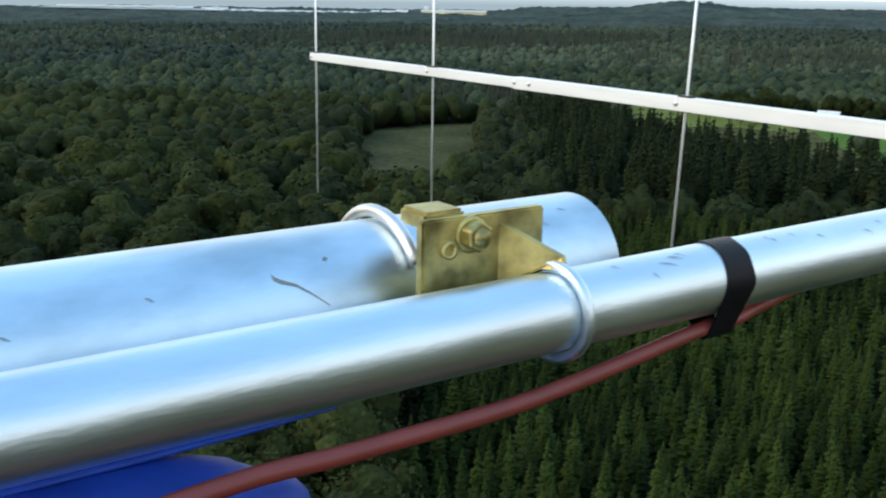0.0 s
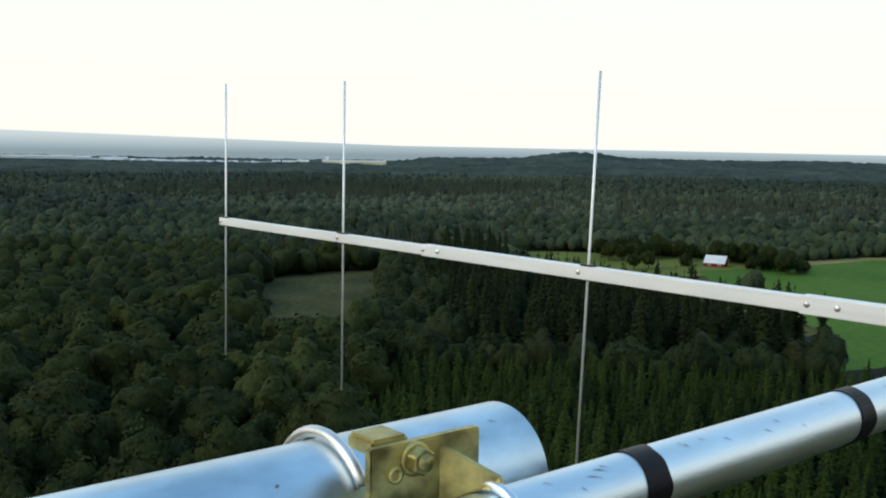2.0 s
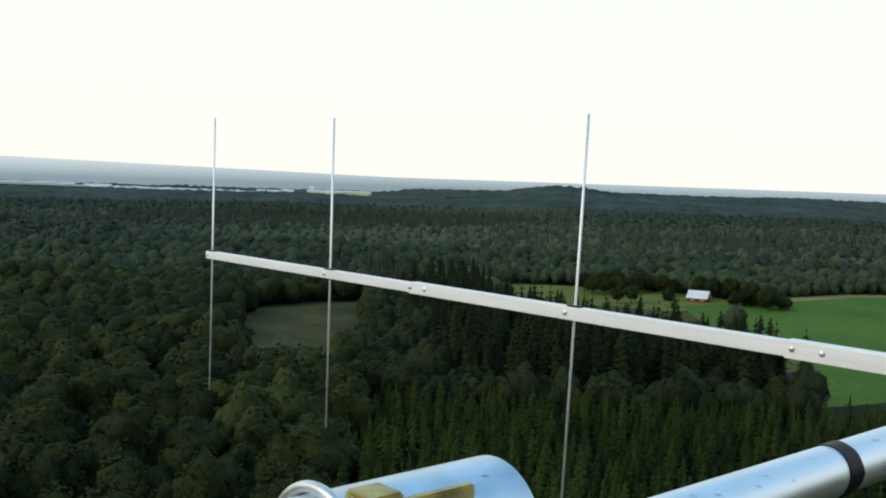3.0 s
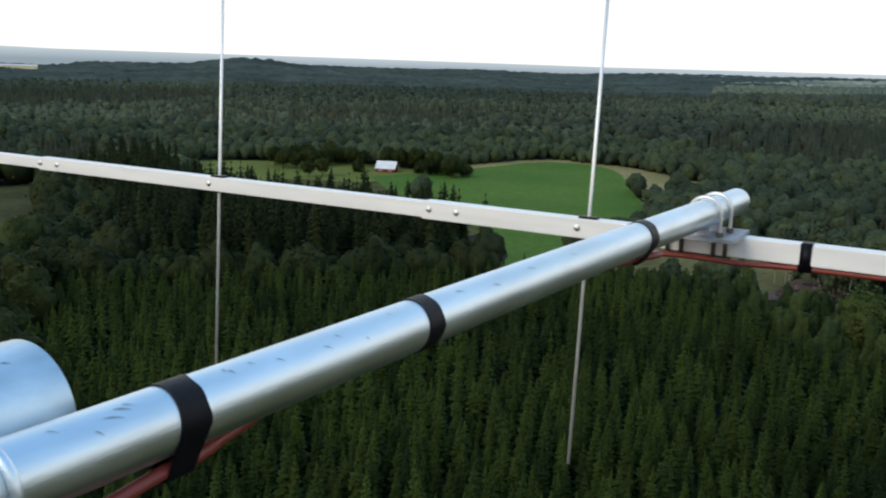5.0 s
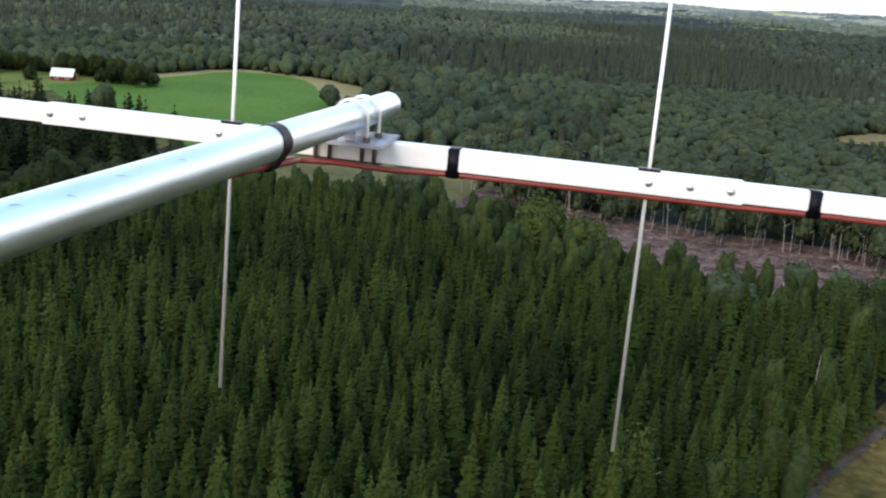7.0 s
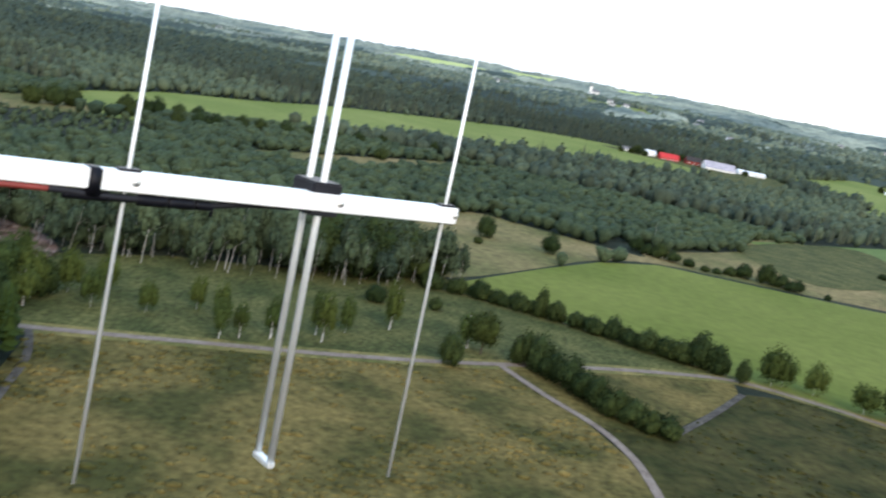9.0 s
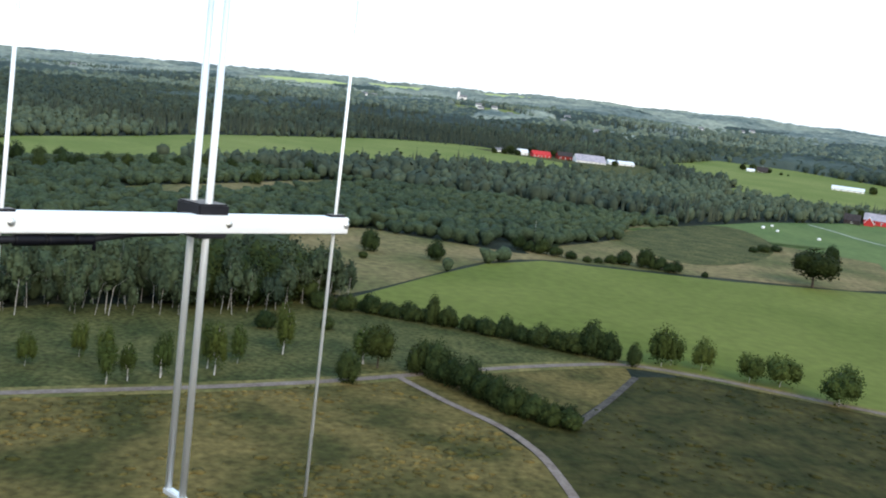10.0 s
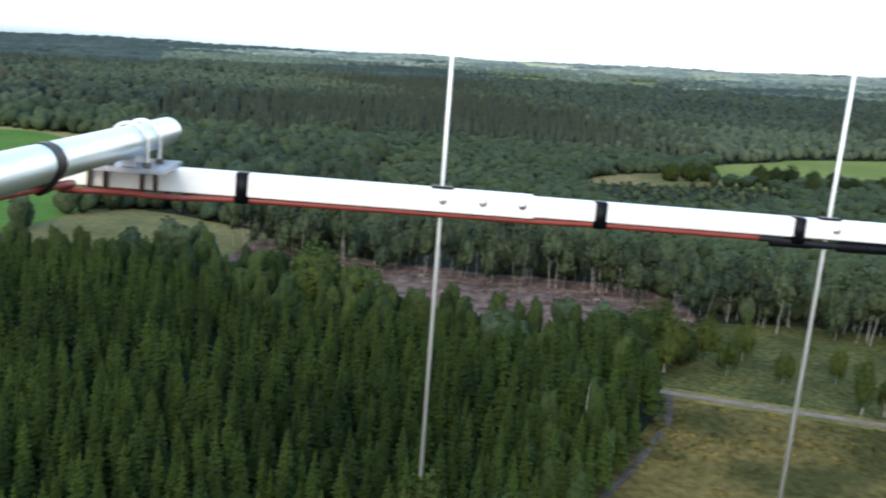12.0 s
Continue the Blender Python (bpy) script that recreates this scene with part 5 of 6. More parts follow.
# ---- meadow tussocks and felling waste ----
def tussock(rng, r, h):
    """A low, ragged cushion of grass."""
    return lump(rng, (r, r * rng.uniform(0.7, 1.0), h), 0.0, 1, 0.7)


tufts = [tussock(rng, r, h) for r, h in ((0.55, 0.22), (0.75, 0.26), (0.95, 0.30), (0.45, 0.30))]
open_ground = lambda x, y: (np.hypot(x, y) > 90) & ~inside(ribbon(rounded(ROAD), 5), x, y) & ~inside(ribbon(rounded(LANE), 4.5), x, y)
clumped = lambda x, y: open_ground(x, y) & (np.sin(x / 5.1) * np.cos(y / 4.3) + np.sin((x + y) / 9.7) + rng.normal(0, 0.6, np.shape(x)) > 0.1)
stuff("heath_tussocks", dealt(tufts, scatter(rng, HEATH, 1.75, clumped)), rng, M_HEATH, "yellow brown grass tussocks on the heath", "grass", 0.5, 1.4)
damp_ground = lambda x, y: open_ground(x, y) & (np.sin(x / 6.3) * np.cos(y / 5.1) + np.sin((x - y) / 11.0) + rng.normal(0, 0.7, np.shape(x)) > 0.3)
stuff("damp_tussocks", dealt(tufts, scatter(rng, DAMP, 2.6, damp_ground)), rng, M_DAMP, "dark green rush tussocks in the damp meadow", "grass", 0.5, 1.3)
M_BRASH = material("grey_brown_brash", (0.09, 0.06, 0.05), (0.26, 0.20, 0.17), 0.2, 0.95, island=0.5)
twig = []
for k in range(10):
    a, q, z = rng.uniform(0, 6.28), rng.uniform(0.7, 1.8), rng.uniform(0.1, 0.7)
    c, s = math.cos(a), math.sin(a)
    o = rng.uniform(-1.2, 1.2, 2)
    v = np.array([(o[0] - q * c, o[1] - q * s, 0.05), (o[0] + q * c, o[1] + q * s, z), (o[0] + q * c - 0.14 * s, o[1] + q * s + 0.14 * c, z), (o[0] - q * c - 0.14 * s, o[1] - q * s + 0.14 * c, 0.2)])
    twig.append((v, np.array([(0, 1, 2), (0, 2, 3)])))
windrow = lambda x, y: np.sin((x * 0.62 + y * 0.78) / 1.25) + rng.normal(0, 0.3, np.shape(x)) > 0.2
stuff("felling_brash", [(merge(twig), scatter(rng, FELLED, 1.7, windrow))], rng, M_BRASH, "rows of grey brown branches left after felling", "brash", 0.5, 1.1)

# ---- the antenna ----
def metal(name, base, rough, metallic=1.0, streak=0.15, scale=18.0, stretch=(1, 1, 1), bump=0.05, dark=0.75):
    """Bare or plated metal with blotches, fine scratches and uneven gloss, in the thing's own coordinates."""
    m = bpy.data.materials.new(name)
    m.use_nodes = True
    n, l = m.node_tree.nodes, m.node_tree.links
    b = n["Principled BSDF"]
    b.inputs["Metallic"].default_value = metallic
    co, mp = n.new("ShaderNodeTexCoord"), n.new("ShaderNodeMapping")
    mp.inputs["Scale"].default_value = stretch
    l.new(co.outputs["Object"], mp.inputs["Vector"])
    big, small = n.new("ShaderNodeTexNoise"), n.new("ShaderNodeTexNoise")
    big.inputs["Scale"].default_value, big.inputs["Detail"].default_value = scale, 6
    small.inputs["Scale"].default_value, small.inputs["Detail"].default_value = scale * 14, 3
    l.new(mp.outputs[0], big.inputs["Vector"])
    l.new(mp.outputs[0], small.inputs["Vector"])
    ramp = n.new("ShaderNodeValToRGB")
    ramp.color_ramp.elements[0].position, ramp.color_ramp.elements[1].position = 0.32, 0.62
    ramp.color_ramp.elements[0].color = (*(c * dark for c in base), 1)
    ramp.color_ramp.elements[1].color = (*base, 1)
    l.new(big.outputs["Fac"], ramp.inputs[0])
    l.new(ramp.outputs[0], b.inputs["Base Color"])
    span = n.new("ShaderNodeMapRange")
    span.inputs["To Min"].default_value, span.inputs["To Max"].default_value = rough - streak, rough + streak
    l.new(big.outputs["Fac"], span.inputs["Value"])
    l.new(span.outputs[0], b.inputs["Roughness"])
    relief = n.new("ShaderNodeBump")
    relief.inputs["Strength"].default_value, relief.inputs["Distance"].default_value = bump, 0.002
    l.new(small.outputs["Fac"], relief.inputs["Height"])
    l.new(relief.outputs[0], b.inputs["Normal"])
    return m


M_ALU = metal("white_aluminium", (0.92, 0.91, 0.88), 0.5, 0.2, 0.08, 9, (0.6, 6, 6), 0.03, 0.92)
M_ROD = metal("aluminium_rod", (0.88, 0.88, 0.86), 0.45, 0.6, 0.08, 20, (1, 1, 0.2), 0.02, 0.9)
M_GALV = metal("galvanised_steel", (0.81, 0.91, 0.97), 0.39, 1.0, 0.08, 38, (0.22, 1, 1), 0.09, 0.84)
M_GALV_OLD = metal("weathered_galvanised_steel", (0.76, 0.87, 0.93), 0.40, 1.0, 0.12, 30, (0.5, 1, 1), 0.08, 0.70)
M_BRASSY = metal("yellow_zinc_plating", (0.60, 0.50, 0.20), 0.44, 1.0, 0.14, 55, (1, 1, 1), 0.2, 0.40)
M_ZINC = metal("bright_zinc", (0.84, 0.82, 0.78), 0.45, 1.0, 0.08, 40, (1, 1, 1), 0.05, 0.8)
M_TAPE = metal("black_vinyl_tape", (0.006, 0.006, 0.009), 0.42, 0.0, 0.12, 60, (1, 1, 1), 0.25, 0.7)
M_PLASTIC = metal("black_plastic", (0.02, 0.02, 0.024), 0.42, 0.0, 0.08, 30, (1, 1, 1), 0.05, 0.8)
M_CABLE = metal("red_brown_cable", (0.24, 0.040, 0.030), 0.45, 0.0, 0.08, 30, (1, 1, 1), 0.05, 0.8)
M_BLUE = metal("blue_nylon", (0.012, 0.075, 0.52), 0.5, 0.0, 0.1, 14, (1, 1, 1), 0.2, 0.6)
M_MARK = metal("dark_scuff", (0.30, 0.30, 0.26), 0.6, 0.3, 0.1, 60, (1, 1, 1), 0.05, 0.7)


for dull in (M_TAPE, M_PLASTIC):
    dull.node_tree.nodes["Principled BSDF"].inputs["Specular IOR Level"].default_value = 0.16
M_SCRATCH = metal("faint_scratch", (0.42, 0.44, 0.46), 0.5, 0.8, 0.1, 60, (1, 1, 1), 0.05, 0.8)
M_DULL_ZINC = metal("dull_zinc", (0.46, 0.48, 0.52), 0.5, 1.0, 0.1, 60, (1, 1, 1), 0.1, 0.7)
M_STUD = metal("rusty_stud", (0.16, 0.12, 0.09), 0.6, 0.6, 0.1, 60, (1, 1, 1), 0.2, 0.6)


def tube(points, r, sides=16, inner=0.0, caps=True, closed=False):
    """A round bar or pipe swept along points; inner: the radius of its bore."""
    bm = bmesh.new()
    p = [Vector(q) for q in points]
    n = len(p)
    rings, side = [], None
    for i in range(n):
        if closed:
            way = (p[(i + 1) % n] - p[i - 1]).normalized()
        else:
            way = (p[min(i + 1, n - 1)] - p[max(i - 1, 0)]).normalized()
        if side is None:
            side = way.orthogonal().normalized()
        side = (side - way * side.dot(way)).normalized()
        up = way.cross(side)
        rings.append([[bm.verts.new(p[i] + rad * (math.cos(6.28318 * k / sides) * side + math.sin(6.28318 * k / sides) * up)) for k in range(sides)] for rad in ((r, inner) if inner else (r,))])
    for i in range(n if closed else n - 1):
        a, b = rings[i], rings[(i + 1) % n]
        for layer in range(len(a)):
            for k in range(sides):
                j = (k + 1) % sides
                quad = (a[layer][k], a[layer][j], b[layer][j], b[layer][k])
                bm.faces.new(quad if layer == 0 else quad[::-1])
    if caps and not closed:
        for ring, flip in ((rings[0], True), (rings[-1], False)):
            if inner:
                for k in range(sides):
                    j = (k + 1) % sides
                    quad = (ring[0][k], ring[0][j], ring[1][j], ring[1][k])
                    bm.faces.new(quad[::-1] if flip else quad)
            else:
                bm.faces.new(ring[0][::-1] if flip else ring[0])
    bmesh.ops.recalc_face_normals(bm, faces=bm.faces[:])
    return bm


def rim(bm, at=40.0):
    """Keeps sharp rims crisp on a smooth-shaded part."""
    for e in bm.edges:
        if len(e.link_faces) == 2 and math.degrees(e.calc_face_angle(0)) > at:
            e.smooth = False
    return bm


def hexagon(r, x, y, z, depth, axis="Y"):
    """A hexagon nut or bolt head."""
    bm = bmesh.new()
    turn = {"Y": Matrix.Rotation(radians(90), 4, "X"), "Z": Matrix.Identity(4), "X": Matrix.Rotation(radians(90), 4, "Y")}[axis]
    bmesh.ops.create_cone(bm, cap_ends=True, segments=6, radius1=r, radius2=r, depth=depth, matrix=Matrix.Translation((x, y, z)) @ turn)
    bmesh.ops.bevel(bm, geom=bm.edges[:], offset=r * 0.10, segments=1, affect="EDGES")
    return bm


def dome(r, x, y, z, flat=0.5):
    """A round bolt head on a face that looks along y."""
    bm = bmesh.new()
    bmesh.ops.create_uvsphere(bm, u_segments=14, v_segments=8, radius=r, matrix=Matrix.Translation((x, y, z)) @ Matrix.Diagonal((1, flat, 1, 1)))
    return bm


def thing(name, matrix, label, category, group=""):
    ob = new(name)
    ob.matrix_world = matrix
    ob.empty_display_size = 0.05
    return tagged(ob, label, category, group)


def axes(origin, along, up):
    """A frame at origin whose x runs along and whose z is near up."""
    x = Vector(along).normalized()
    y = Vector(up).cross(x).normalized()
    m = Matrix((x, y, x.cross(y))).transposed().to_4x4()
    m.translation = origin
    return m


# boom frame: x from the reflector to the tip, y towards the eye, z up
BOOM = axes((2.236, 0.277, 55.026), (-0.6703, 0.7420, 0.0072), (0.0128, 0.0019, 0.9999))
yagi = thing("yagi_antenna", BOOM, "white aluminium yagi antenna with upright rods on a square boom", "antenna")
SECTIONS = [(-0.022, 1.16, 0.0150), (1.096, 2.262, 0.0175), (2.20, 3.312, 0.0150), (3.24, 4.302, 0.0125)]
for x0, x1, half in SECTIONS:
    part("boom_section", boxed(x0, x1, -half, half, -half, half), M_ALU, yagi, "square white aluminium tube", smooth=False)


def half_at(x):
    return 0.0175 if 1.096 < x < 2.262 else 0.0125 if x > 3.312 else 0.0150


# place along the boom, length, lean along the boom in degrees
RODS = [(4.281, 0.909, 0.9), (3.658, 0.901, 1.0), (2.773, 0.906, -1.0), (1.928, 0.910, -0.7), (1.242, 0.924, 0.6), (0.615, 0.967, -1.0), (0.0, 1.062, -0.1)]
for x, length, lean in RODS:
    k, half = math.tan(radians(lean)), half_at(x)
    rod = part("element", tube([(x - k * length / 2, 0, -length / 2), (x, 0, 0), (x + k * length / 2, 0, length / 2)], 0.0031, 10), M_ROD, yagi, "thin round aluminium rod")
    for z in (half, -half):
        part("grommet", boxed(x - 0.017, x + 0.017, -0.010, 0.010, z - 0.002, z + 0.004, bevel=0.001), M_PLASTIC, rod, "black plastic grommet", smooth=False)
    part("bolt", dome(0.0062, x + {4.281: 0.012, 3.658: 0.012, 2.773: 0.017, 1.928: 0.016, 1.242: -0.001, 0.615: -0.009}.get(x, -0.016), half + 0.001, 0.001), M_ZINC, yagi, "round zinc bolt head")
for x in (1.116, 1.178, 2.246, 2.187, 3.305, 3.250):
    half = 0.0175 if x < 2.3 else 0.0150
    part("bolt", dome(0.0062, x, half + 0.001, 0.002), M_ZINC, yagi, "round zinc bolt head")

# folded dipole in its black box
DIP, DIP_L = 0.275, 0.964
dipole = part("feed_box", boxed(DIP - 0.035, DIP + 0.024, -0.060, 0.010, -0.025, 0.033, bevel=0.003), M_PLASTIC, yagi, "black plastic dipole feed box", smooth=False)
for y in (0.0, -0.046):
    part("dipole_rod", tube([(DIP, y, -DIP_L / 2), (DIP, y, DIP_L / 2)], 0.0062, 12), M_ROD, dipole, "thick aluminium dipole rod")
for z in (-DIP_L / 2, DIP_L / 2):
    part("end_link", boxed(DIP - 0.007, DIP + 0.007, -0.053, 0.007, z - 0.006, z + 0.006, bevel=0.002), M_ROD, dipole, "flat aluminium link", smooth=False)
part("bolt", dome(0.0062, 0.242, 0.0160, 0.001), M_ZINC, yagi, "round zinc bolt head")

# support pipe: frame with x along the pipe towards the boom, y away from the eye
PIPE = axes((0.102, 0.7516, 55.1068), (1.0, 0.7896, -0.0072), (0, 0, 1))
R1, R2 = 0.0228, 0.0485
pipe = thing("support_pipe", PIPE, "round galvanised steel pipe carrying the antenna boom", "pipe")
part("tube", rim(tube([(x, 0, 0) for x in (-1.45, -0.9, -0.4, 0.1, 0.6, 1.1, 1.385)], R1, 48, R1 - 0.003)), M_GALV, pipe)
arm = thing("mast_pipe", axes((0.042, 0.832, 55.098), (1.0, 0.7896, -0.003), (0, 0, 1)), "thick galvanised steel tube, open at its end", "pipe")
part("tube", rim(tube([(x, 0, 0) for x in (-1.5, -1.0, -0.5, -0.020)], R2, 64, R2 - 0.004)), M_GALV_OLD, arm)


def wound(parent, x0, x1, y, z, ragged=0.0015):
    """Tape wound tightly round the pipe and the cable together."""
    turn = np.linspace(0, 2 * np.pi, 48, endpoint=False)
    pts = sorted([(R1 * math.cos(a), R1 * math.sin(a)) for a in turn] + [(y + 0.0054 * math.cos(a), z + 0.0054 * math.sin(a)) for a in turn[::2]])
    hull = []
    for row in (pts, pts[::-1]):
        side = []
        for q in row:
            while len(side) > 1 and (side[-1][0] - side[-2][0]) * (q[1] - side[-2][1]) - (side[-1][1] - side[-2][1]) * (q[0] - side[-2][0]) <= 0:
                side.pop()
            side.append(q)
        hull += side[:-1]
    bm, rings = bmesh.new(), []
    for x, grow in ((x0, 1.0), (x0, 1.05), (x1, 1.05), (x1, 1.0)):
        rings.append([bm.verts.new((x + 0.06 * a + 0.13 * b + (ragged * math.sin(3 * math.atan2(a, b)) + 0.5 * ragged * math.sin(7 * math.atan2(a, b)) if x == x1 else 0), a * grow, b * grow)) for a, b in hull])
    for k in range(4):
        p0, p1 = rings[k], rings[(k + 1) % 4]
        for i in range(len(hull)):
            j = (i + 1) % len(hull)
            bm.faces.new((p0[i], p0[j], p1[j], p1[i]))
    bmesh.ops.recalc_face_normals(bm, faces=bm.faces[:])
    return part("tape_band", rim(bm, 50), M_TAPE, parent, "wound black vinyl tape")


for x0, x1, y, z in ((0.000, 0.024, -0.009, -0.0288), (0.291, 0.314, 0.015, -0.0235), (0.862, 0.888, -0.002, -0.0280)):
    wound(pipe, x0, x1, y, z)
for x in (1.55, 0.99, 0.667):
    half = half_at(x)
    part("tape_band", boxed(x - 0.011, x + 0.011, -half - 0.0012, half + 0.0012, -half - 0.011, half + 0.0012, bevel=0.002), M_TAPE, yagi, "wound black vinyl tape")

# the clamp where the pipe carries the boom
CROSS = 1.236
clamp = thing("boom_clamp", BOOM @ pose(1.708, 0, 0), "zinc clamp plate with two u-bolts joining pipe and boom", "clamp")
part("plate", boxed(-0.058, 0.078, -0.035, 0.104, 0.0178, 0.0245, bevel=0.001), M_DULL_ZINC, clamp, "flat zinc plate", smooth=False)
to_clamp = clamp.matrix_world.inverted() @ PIPE
for off in (-0.050, 0.012):
    seat = to_clamp @ Vector((CROSS + off, 0, -R1))
    part("saddle", boxed(seat.x - 0.009, seat.x + 0.009, seat.y - 0.004, seat.y + 0.004, 0.0240, seat.z + 0.003, bevel=0.001), M_DULL_ZINC, clamp, "small zinc saddle", smooth=False)
    arc = []
    for k in range(-3, 22):
        a = math.pi * k / 18
        if k < 0 or k > 18:
            y, z = (R1 + 0.004) * (1 if k < 0 else -1), -0.046 * (abs(k) if k < 0 else k - 18) / 3
        else:
            y, z = (R1 + 0.004) * math.cos(a), (R1 + 0.004) * math.sin(a)
        arc.append(to_clamp @ Vector((CROSS + off, y, z)))
    bolt = part("u_bolt", tube(arc, 0.0029, 10), M_ZINC, clamp, "bright zinc u-bolt")
    for y in (R1 + 0.004, -R1 - 0.004):
        q = to_clamp @ Vector((CROSS + off, y, -0.026))
        part("nut", hexagon(0.0066, q.x, q.y, 0.0285, 0.007, "Z"), M_STUD, bolt, "dark hexagon nut", smooth=False)
for x in (-0.030, -0.010, 0.044, 0.068):
    for y in (-0.024, 0.024):
        stud = part("stud", tube([(x, y, 0.0235), (x, y, -0.024)], 0.0036, 8), M_STUD, clamp, "rusty threaded stud")
        part("nut", hexagon(0.0070, x, y, 0.0150, 0.005, "Z"), M_STUD, stud, smooth=False)
part("lower_plate", boxed(-0.038, 0.076, -0.032, 0.032, -0.0225, -0.0185, bevel=0.001), M_STUD, clamp, "rusty lower plate", smooth=False)

# yellow bracket between the two pipes
bracket = thing("pipe_bracket", PIPE, "yellow zinc-plated bracket clamping two pipes together", "bracket")
part("plate", boxed(-0.191, -0.106, 0.029, 0.036, -0.030, 0.0535, bevel=0.0012), M_BRASSY, bracket, "yellow zinc-plated steel plate", smooth=False)
part("flange", boxed(-0.185, -0.158, 0.0355, 0.062, 0.046, 0.0562, bevel=0.002), M_BRASSY, bracket, "yellow folded flange", smooth=False)
nut = part("nut", hexagon(0.0088, -0.159, 0.0235, 0.043, 0.009), M_BRASSY, bracket, "yellow zinc hexagon nut", smooth=False)
part("washer", tube([(-0.159, 0.0295, 0.043), (-0.159, 0.0275, 0.043)], 0.0106, 24, 0.006), M_BRASSY, nut)
part("bolt_end", tube([(-0.159, 0.031, 0.043), (-0.159, 0.0165, 0.043)], 0.0050, 14), M_BRASSY, nut)
part("hole_sleeve", tube([(-0.174, 0.031, 0.036), (-0.174, 0.0265, 0.036)], 0.0052, 14, 0.003), M_BRASSY, bracket)
wing = bmesh.new()
corners = [(-0.139, 0.029, 0.047), (-0.139, 0.029, 0.010), (-0.128, 0.004, 0.0245), (-0.122, -0.008, 0.0255), (-0.121, -0.004, 0.032)]
vs = [wing.verts.new(q) for q in corners] + [wing.verts.new((x + 0.0045, y + 0.002, z)) for x, y, z in corners]
for face in ((0, 1, 2, 3, 4), (9, 8, 7, 6, 5), (0, 5, 6, 1), (1, 6, 7, 2), (2, 7, 8, 3), (3, 8, 9, 4), (4, 9, 5, 0)):
    wing.faces.new([vs[k] for k in face])
bmesh.ops.recalc_face_normals(wing, faces=wing.faces[:])
part("wing", wing, M_BRASSY, bracket, "yellow angled lug", smooth=False)
ring = [(-0.122 + 0.003 * math.sin(a), -(R1 + 0.0038) * math.sin(a), (R1 + 0.0038) * math.cos(a)) for a in np.linspace(-0.9, 3.9, 32)]
part("u_bolt", tube(ring, 0.0034, 12), M_GALV, bracket, "bright zinc u-bolt")
mid = (PIPE.inverted() @ arm.matrix_world).translation
ring = [(-0.176, mid.y - (R2 + 0.0045) * math.sin(a), mid.z + (R2 + 0.0045) * math.cos(a)) for a in np.linspace(-3.3, 0.95, 36)]
part("u_bolt", tube(ring, 0.0040, 12), M_ZINC, bracket, "bright zinc u-bolt")


def smear(points, r, parent_frame, lift=0.0004):
    """A thin scuff lying on a pipe of radius r: points are (along, angle from the top towards the eye, half width)."""
    bm, rows = bmesh.new(), []
    for x, a, w in points:
        rows.append([bm.verts.new(parent_frame @ Vector((x, -(r + lift) * math.sin(q), (r + lift) * math.cos(q)))) for q in (a - w / r, a + w / r)])
    for p0, p1 in zip(rows, rows[1:]):
        bm.faces.new((p0[0], p0[1], p1[1], p1[0]))
    return bm


on_arm = lambda x: x - mid.x
part("scuff", smear([(on_arm(-0.262), 0.74, 0.0004), (on_arm(-0.2615), 0.80, 0.0014), (on_arm(-0.258), 0.86, 0.0012), (on_arm(-0.250), 0.93, 0.0008), (on_arm(-0.242), 1.06, 0.0005), (on_arm(-0.233), 1.22, 0.0002)], R2, Matrix.Identity(4)), M_MARK, arm, "dark paint scuff")
part("scuff", smear([(on_arm(-0.229), 0.66, 0.0003), (on_arm(-0.2275), 0.66, 0.0013), (on_arm(-0.226), 0.66, 0.0003)], R2, Matrix.Identity(4)), M_MARK, arm, "dark paint speck")
for x, a, ln, w in ((-0.040, 0.30, 0.010, 0.0007), (0.075, 0.30, 0.005, 0.0006), (0.10, 0.55, 0.006, 0.0006), (0.17, 0.45, 0.005, 0.0006), (-0.06, 0.75, 0.004, 0.0005), (0.20, 0.9, 0.004, 0.0005), (0.245, 0.3, 0.004, 0.0005), (-0.085, 0.25, 0.005, 0.0006),
                  (-0.032, 0.22, 0.006, 0.0006), (-0.050, 0.48, 0.012, 0.0005), (0.052, 0.22, 0.003, 0.0010), (0.056, 0.36, 0.003, 0.0012), (0.150, 0.70, 0.008, 0.0005), (0.355, 0.4, 0.012, 0.0006), (0.42, 0.7, 0.010, 0.0005), (0.50, 0.5, 0.015, 0.0005), (0.61, 0.6, 0.012, 0.0005)):
    part("scuff", smear([(x, a, 0.0002), (x + ln * 0.4, a + 0.05, w), (x + ln * 0.7, a + 0.10, w * 0.8), (x + ln, a + 0.20, 0.0002)], R1, Matrix.Identity(4)), M_SCRATCH, pipe, "fine grey scratch")
for x, a, ln in ((-0.075, 0.55, 0.006), (-0.070, 0.62, 0.004), (-0.050, 0.40, 0.006), (-0.10, 0.9, 0.005), (-0.33, 0.8, 0.004), (-0.40, 0.95, 0.006)):
    part("scuff", smear([(on_arm(x), a, 0.0002), (on_arm(x + ln * 0.5), a + 0.02, 0.0007), (on_arm(x + ln), a + 0.06, 0.0002)], R2, Matrix.Identity(4)), M_SCRATCH, arm, "fine grey scratch")

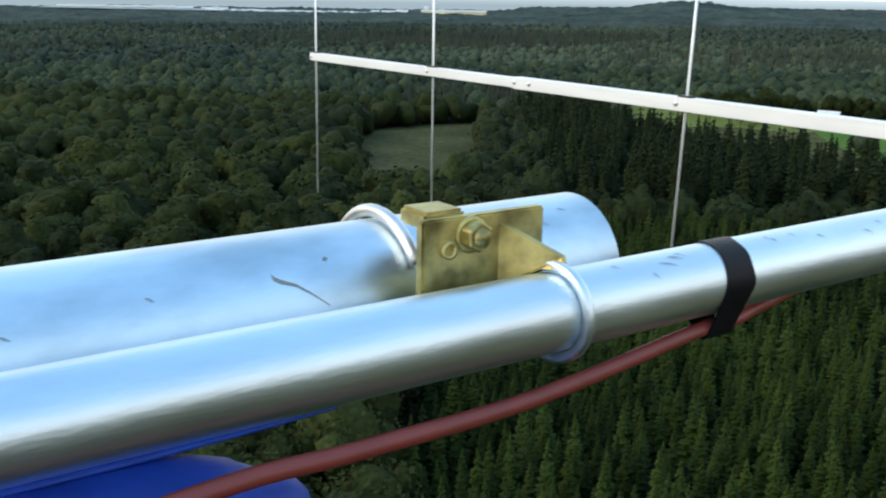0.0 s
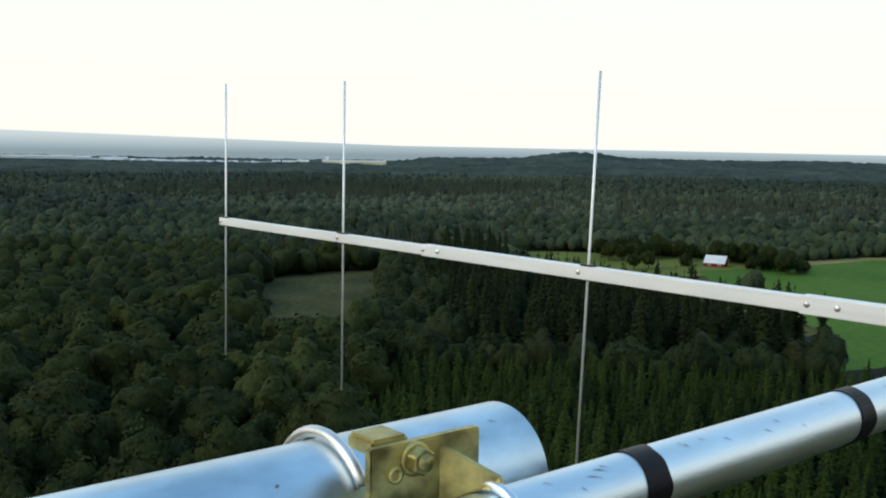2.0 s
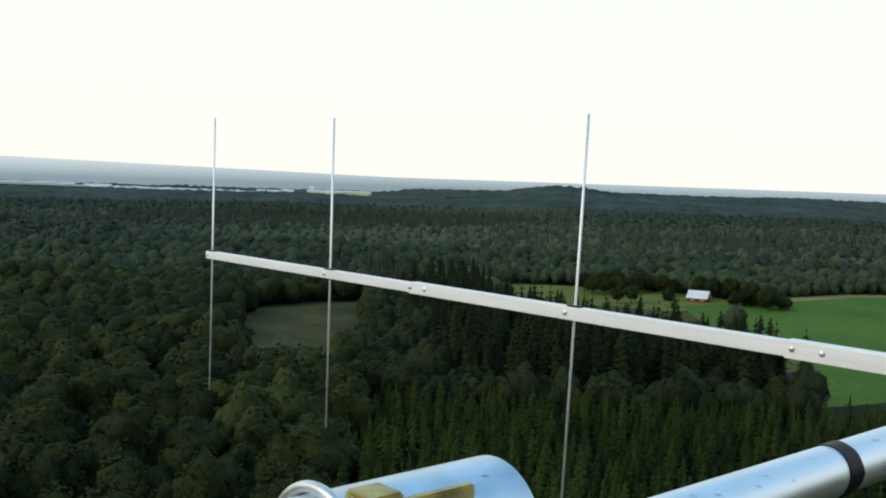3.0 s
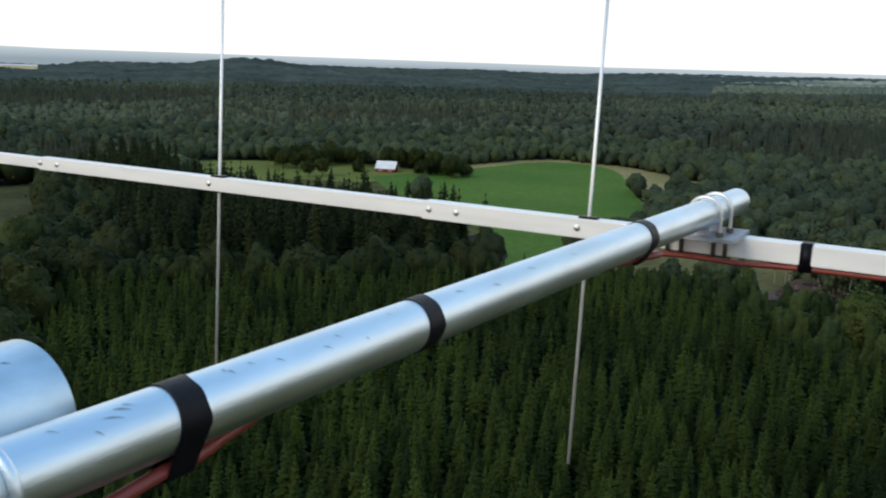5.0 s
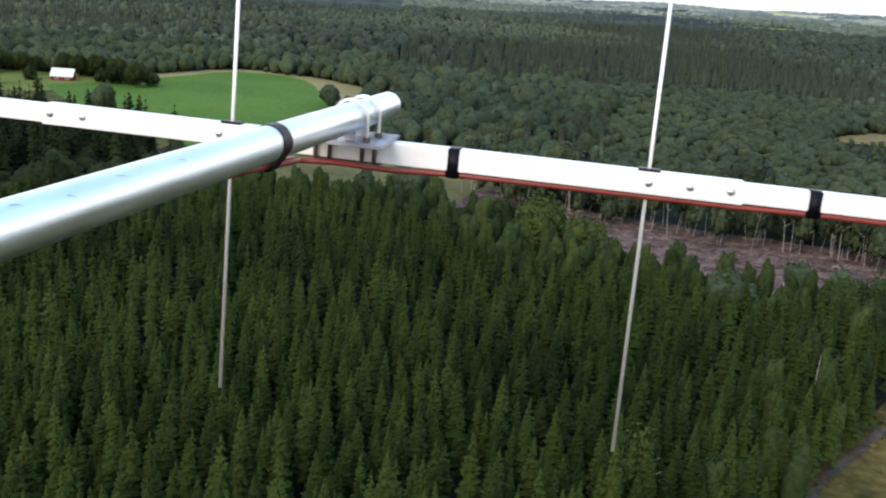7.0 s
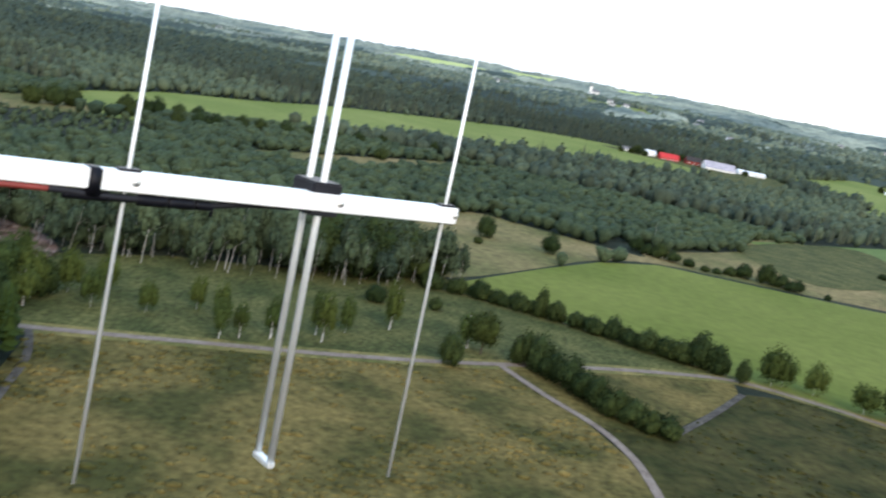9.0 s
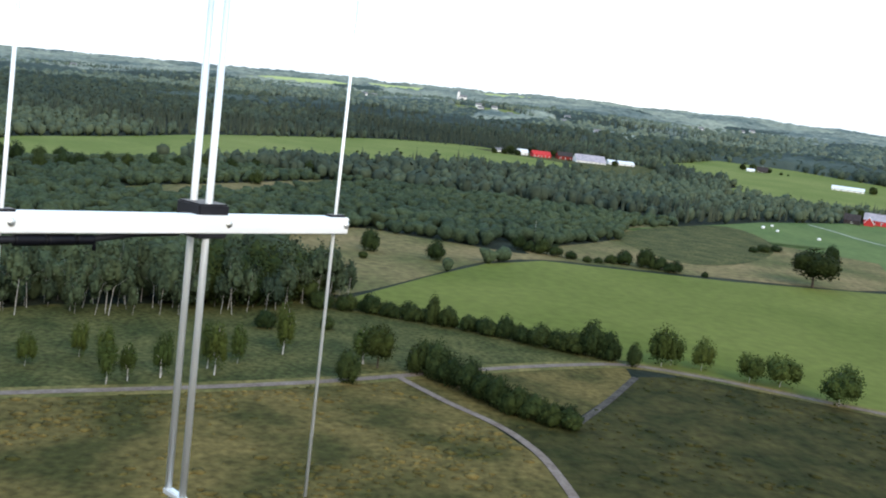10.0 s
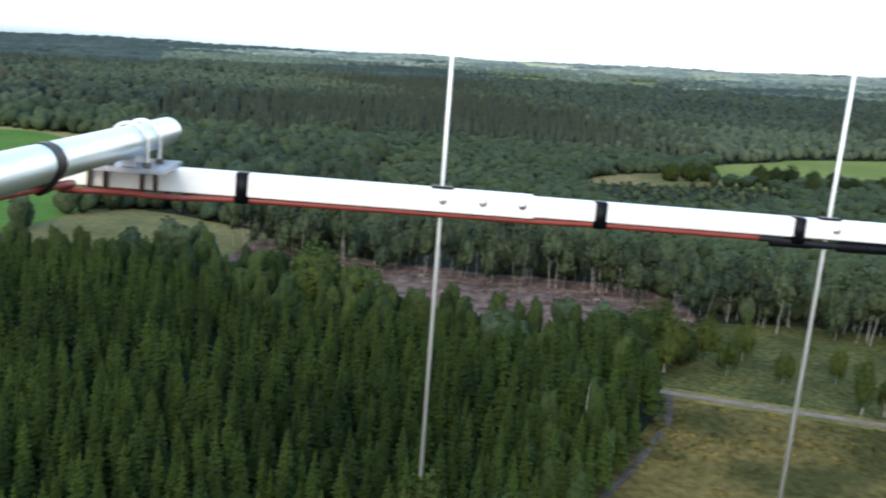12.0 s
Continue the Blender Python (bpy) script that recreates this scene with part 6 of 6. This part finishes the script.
# red-brown cable taped to the pipe and the boom
pts = [PIPE @ Vector(q) for q in ((-1.0, -0.09, -0.10), (-0.6, -0.050, -0.055), (-0.357, -0.030, -0.0365), (-0.263, -0.028, -0.0365), (-0.15, -0.020, -0.039), (-0.007, -0.010, -0.0288), (0.026, -0.008, -0.0288), (0.07, 0.003, -0.0285), (0.17, 0.016, -0.0235), (0.314, 0.015, -0.0235),
                               (0.60, 0.016, -0.0225), (0.80, 0.008, -0.0265), (0.88, -0.002, -0.0285), (0.95, -0.006, -0.032))]
pts += [BOOM @ Vector(q) for q in ((1.80, 0.075, -0.018), (1.735, 0.040, -0.0205), (1.65, 0.022, -0.0255), (1.55, 0.010, -0.0235), (1.3, 0.008, -0.0225), (1.10, 0.008, -0.0225), (0.99, 0.008, -0.0205), (0.72, 0.008, -0.021))]
cable = part("coaxial_cable", tube(rounded(pts, 6), 0.0048, 12), M_CABLE)
tagged(cable, "red-brown coaxial cable taped along pipe and boom", "cable")
tail = [BOOM @ Vector(q) for q in ((0.73, 0.008, -0.021), (0.70, 0.008, -0.022), (0.667, 0.008, -0.0245), (0.60, 0.006, -0.0255), (0.50, 0.004, -0.0265), (0.46, 0.000, -0.0240), (0.40, -0.006, -0.0190), (0.32, -0.012, -0.0180))]
lead = part("feed_connector", tube(rounded(tail, 6), 0.0055, 12), M_PLASTIC)
tagged(lead, "black taped coaxial plugs below the boom", "cable connector")
for x0, x1, r in ((0.708, 0.640, 0.0078), (0.638, 0.604, 0.0062), (0.597, 0.552, 0.0092), (0.548, 0.507, 0.0088), (0.503, 0.476, 0.0080)):
    part("sleeve", tube([BOOM @ Vector((x, 0.005, -0.0262)) for x in (x0, x0 - 0.004, (x0 + x1) / 2, x1 + 0.004, x1)], r, 14), M_TAPE, lead, "black taped sleeve")
part("tie_end", tube([BOOM @ Vector((0.474, 0.005, z)) for z in (-0.026, -0.034, -0.043)], 0.0028, 8), M_TAPE, lead, "cut black tie end")

# blue fabric bag slung under the arm by a broad strap
sack = thing("tool_bag", PIPE, "bright blue nylon tool bag slung under the pipes", "bag")
bag = bmesh.new()
bmesh.ops.create_icosphere(bag, subdivisions=4, radius=1)
for v in bag.verts:
    c = v.co.copy()
    fold = 1 + 0.05 * noise.noise(c * 2.2) + 0.025 * noise.noise(c * 6.0)
    x = 0.205 * math.copysign(abs(c.x) ** 0.7, c.x)
    z = 0.080 * math.copysign(abs(c.z) ** 0.55, c.z)
    v.co = Vector((-0.452 + x * fold, 0.058 + 0.042 * math.copysign(abs(c.y) ** 0.7, c.y) * fold, -0.139 + z * fold))
part("body", bag, M_BLUE, sack, "blue nylon bag with soft folds")
sling = bmesh.new()
rows = []
for x, w, t in ((-1.0, 0.008, 0.003), (-0.6, 0.008, 0.003), (-0.42, 0.008, 0.003), (-0.34, 0.008, 0.0028), (-0.29, 0.006, 0.0024), (-0.25, 0.004, 0.0018), (-0.222, 0.002, 0.001)):
    rows.append([sling.verts.new((x, 0.070 + w * math.cos(a), -0.0600 + t * math.sin(a))) for a in np.linspace(0, 2 * np.pi, 12, endpoint=False)])
for p0, p1 in zip(rows, rows[1:]):
    for i in range(12):
        sling.faces.new((p0[i], p0[(i + 1) % 12], p1[(i + 1) % 12], p1[i]))
sling.faces.new(rows[0])
sling.faces.new(rows[-1][::-1])
bmesh.ops.recalc_face_normals(sling, faces=sling.faces[:])
part("strap", sling, M_BLUE, sack, "flat blue webbing strap")

# the mast that carries the arms, behind the eye
mast = tagged(part("mast", tube([(-1.12, -0.18, z) for z in (-0.5, 20, 40, 56.2)], 0.12, 24, 0.11), M_GALV_OLD), "tall galvanised steel mast", "mast")
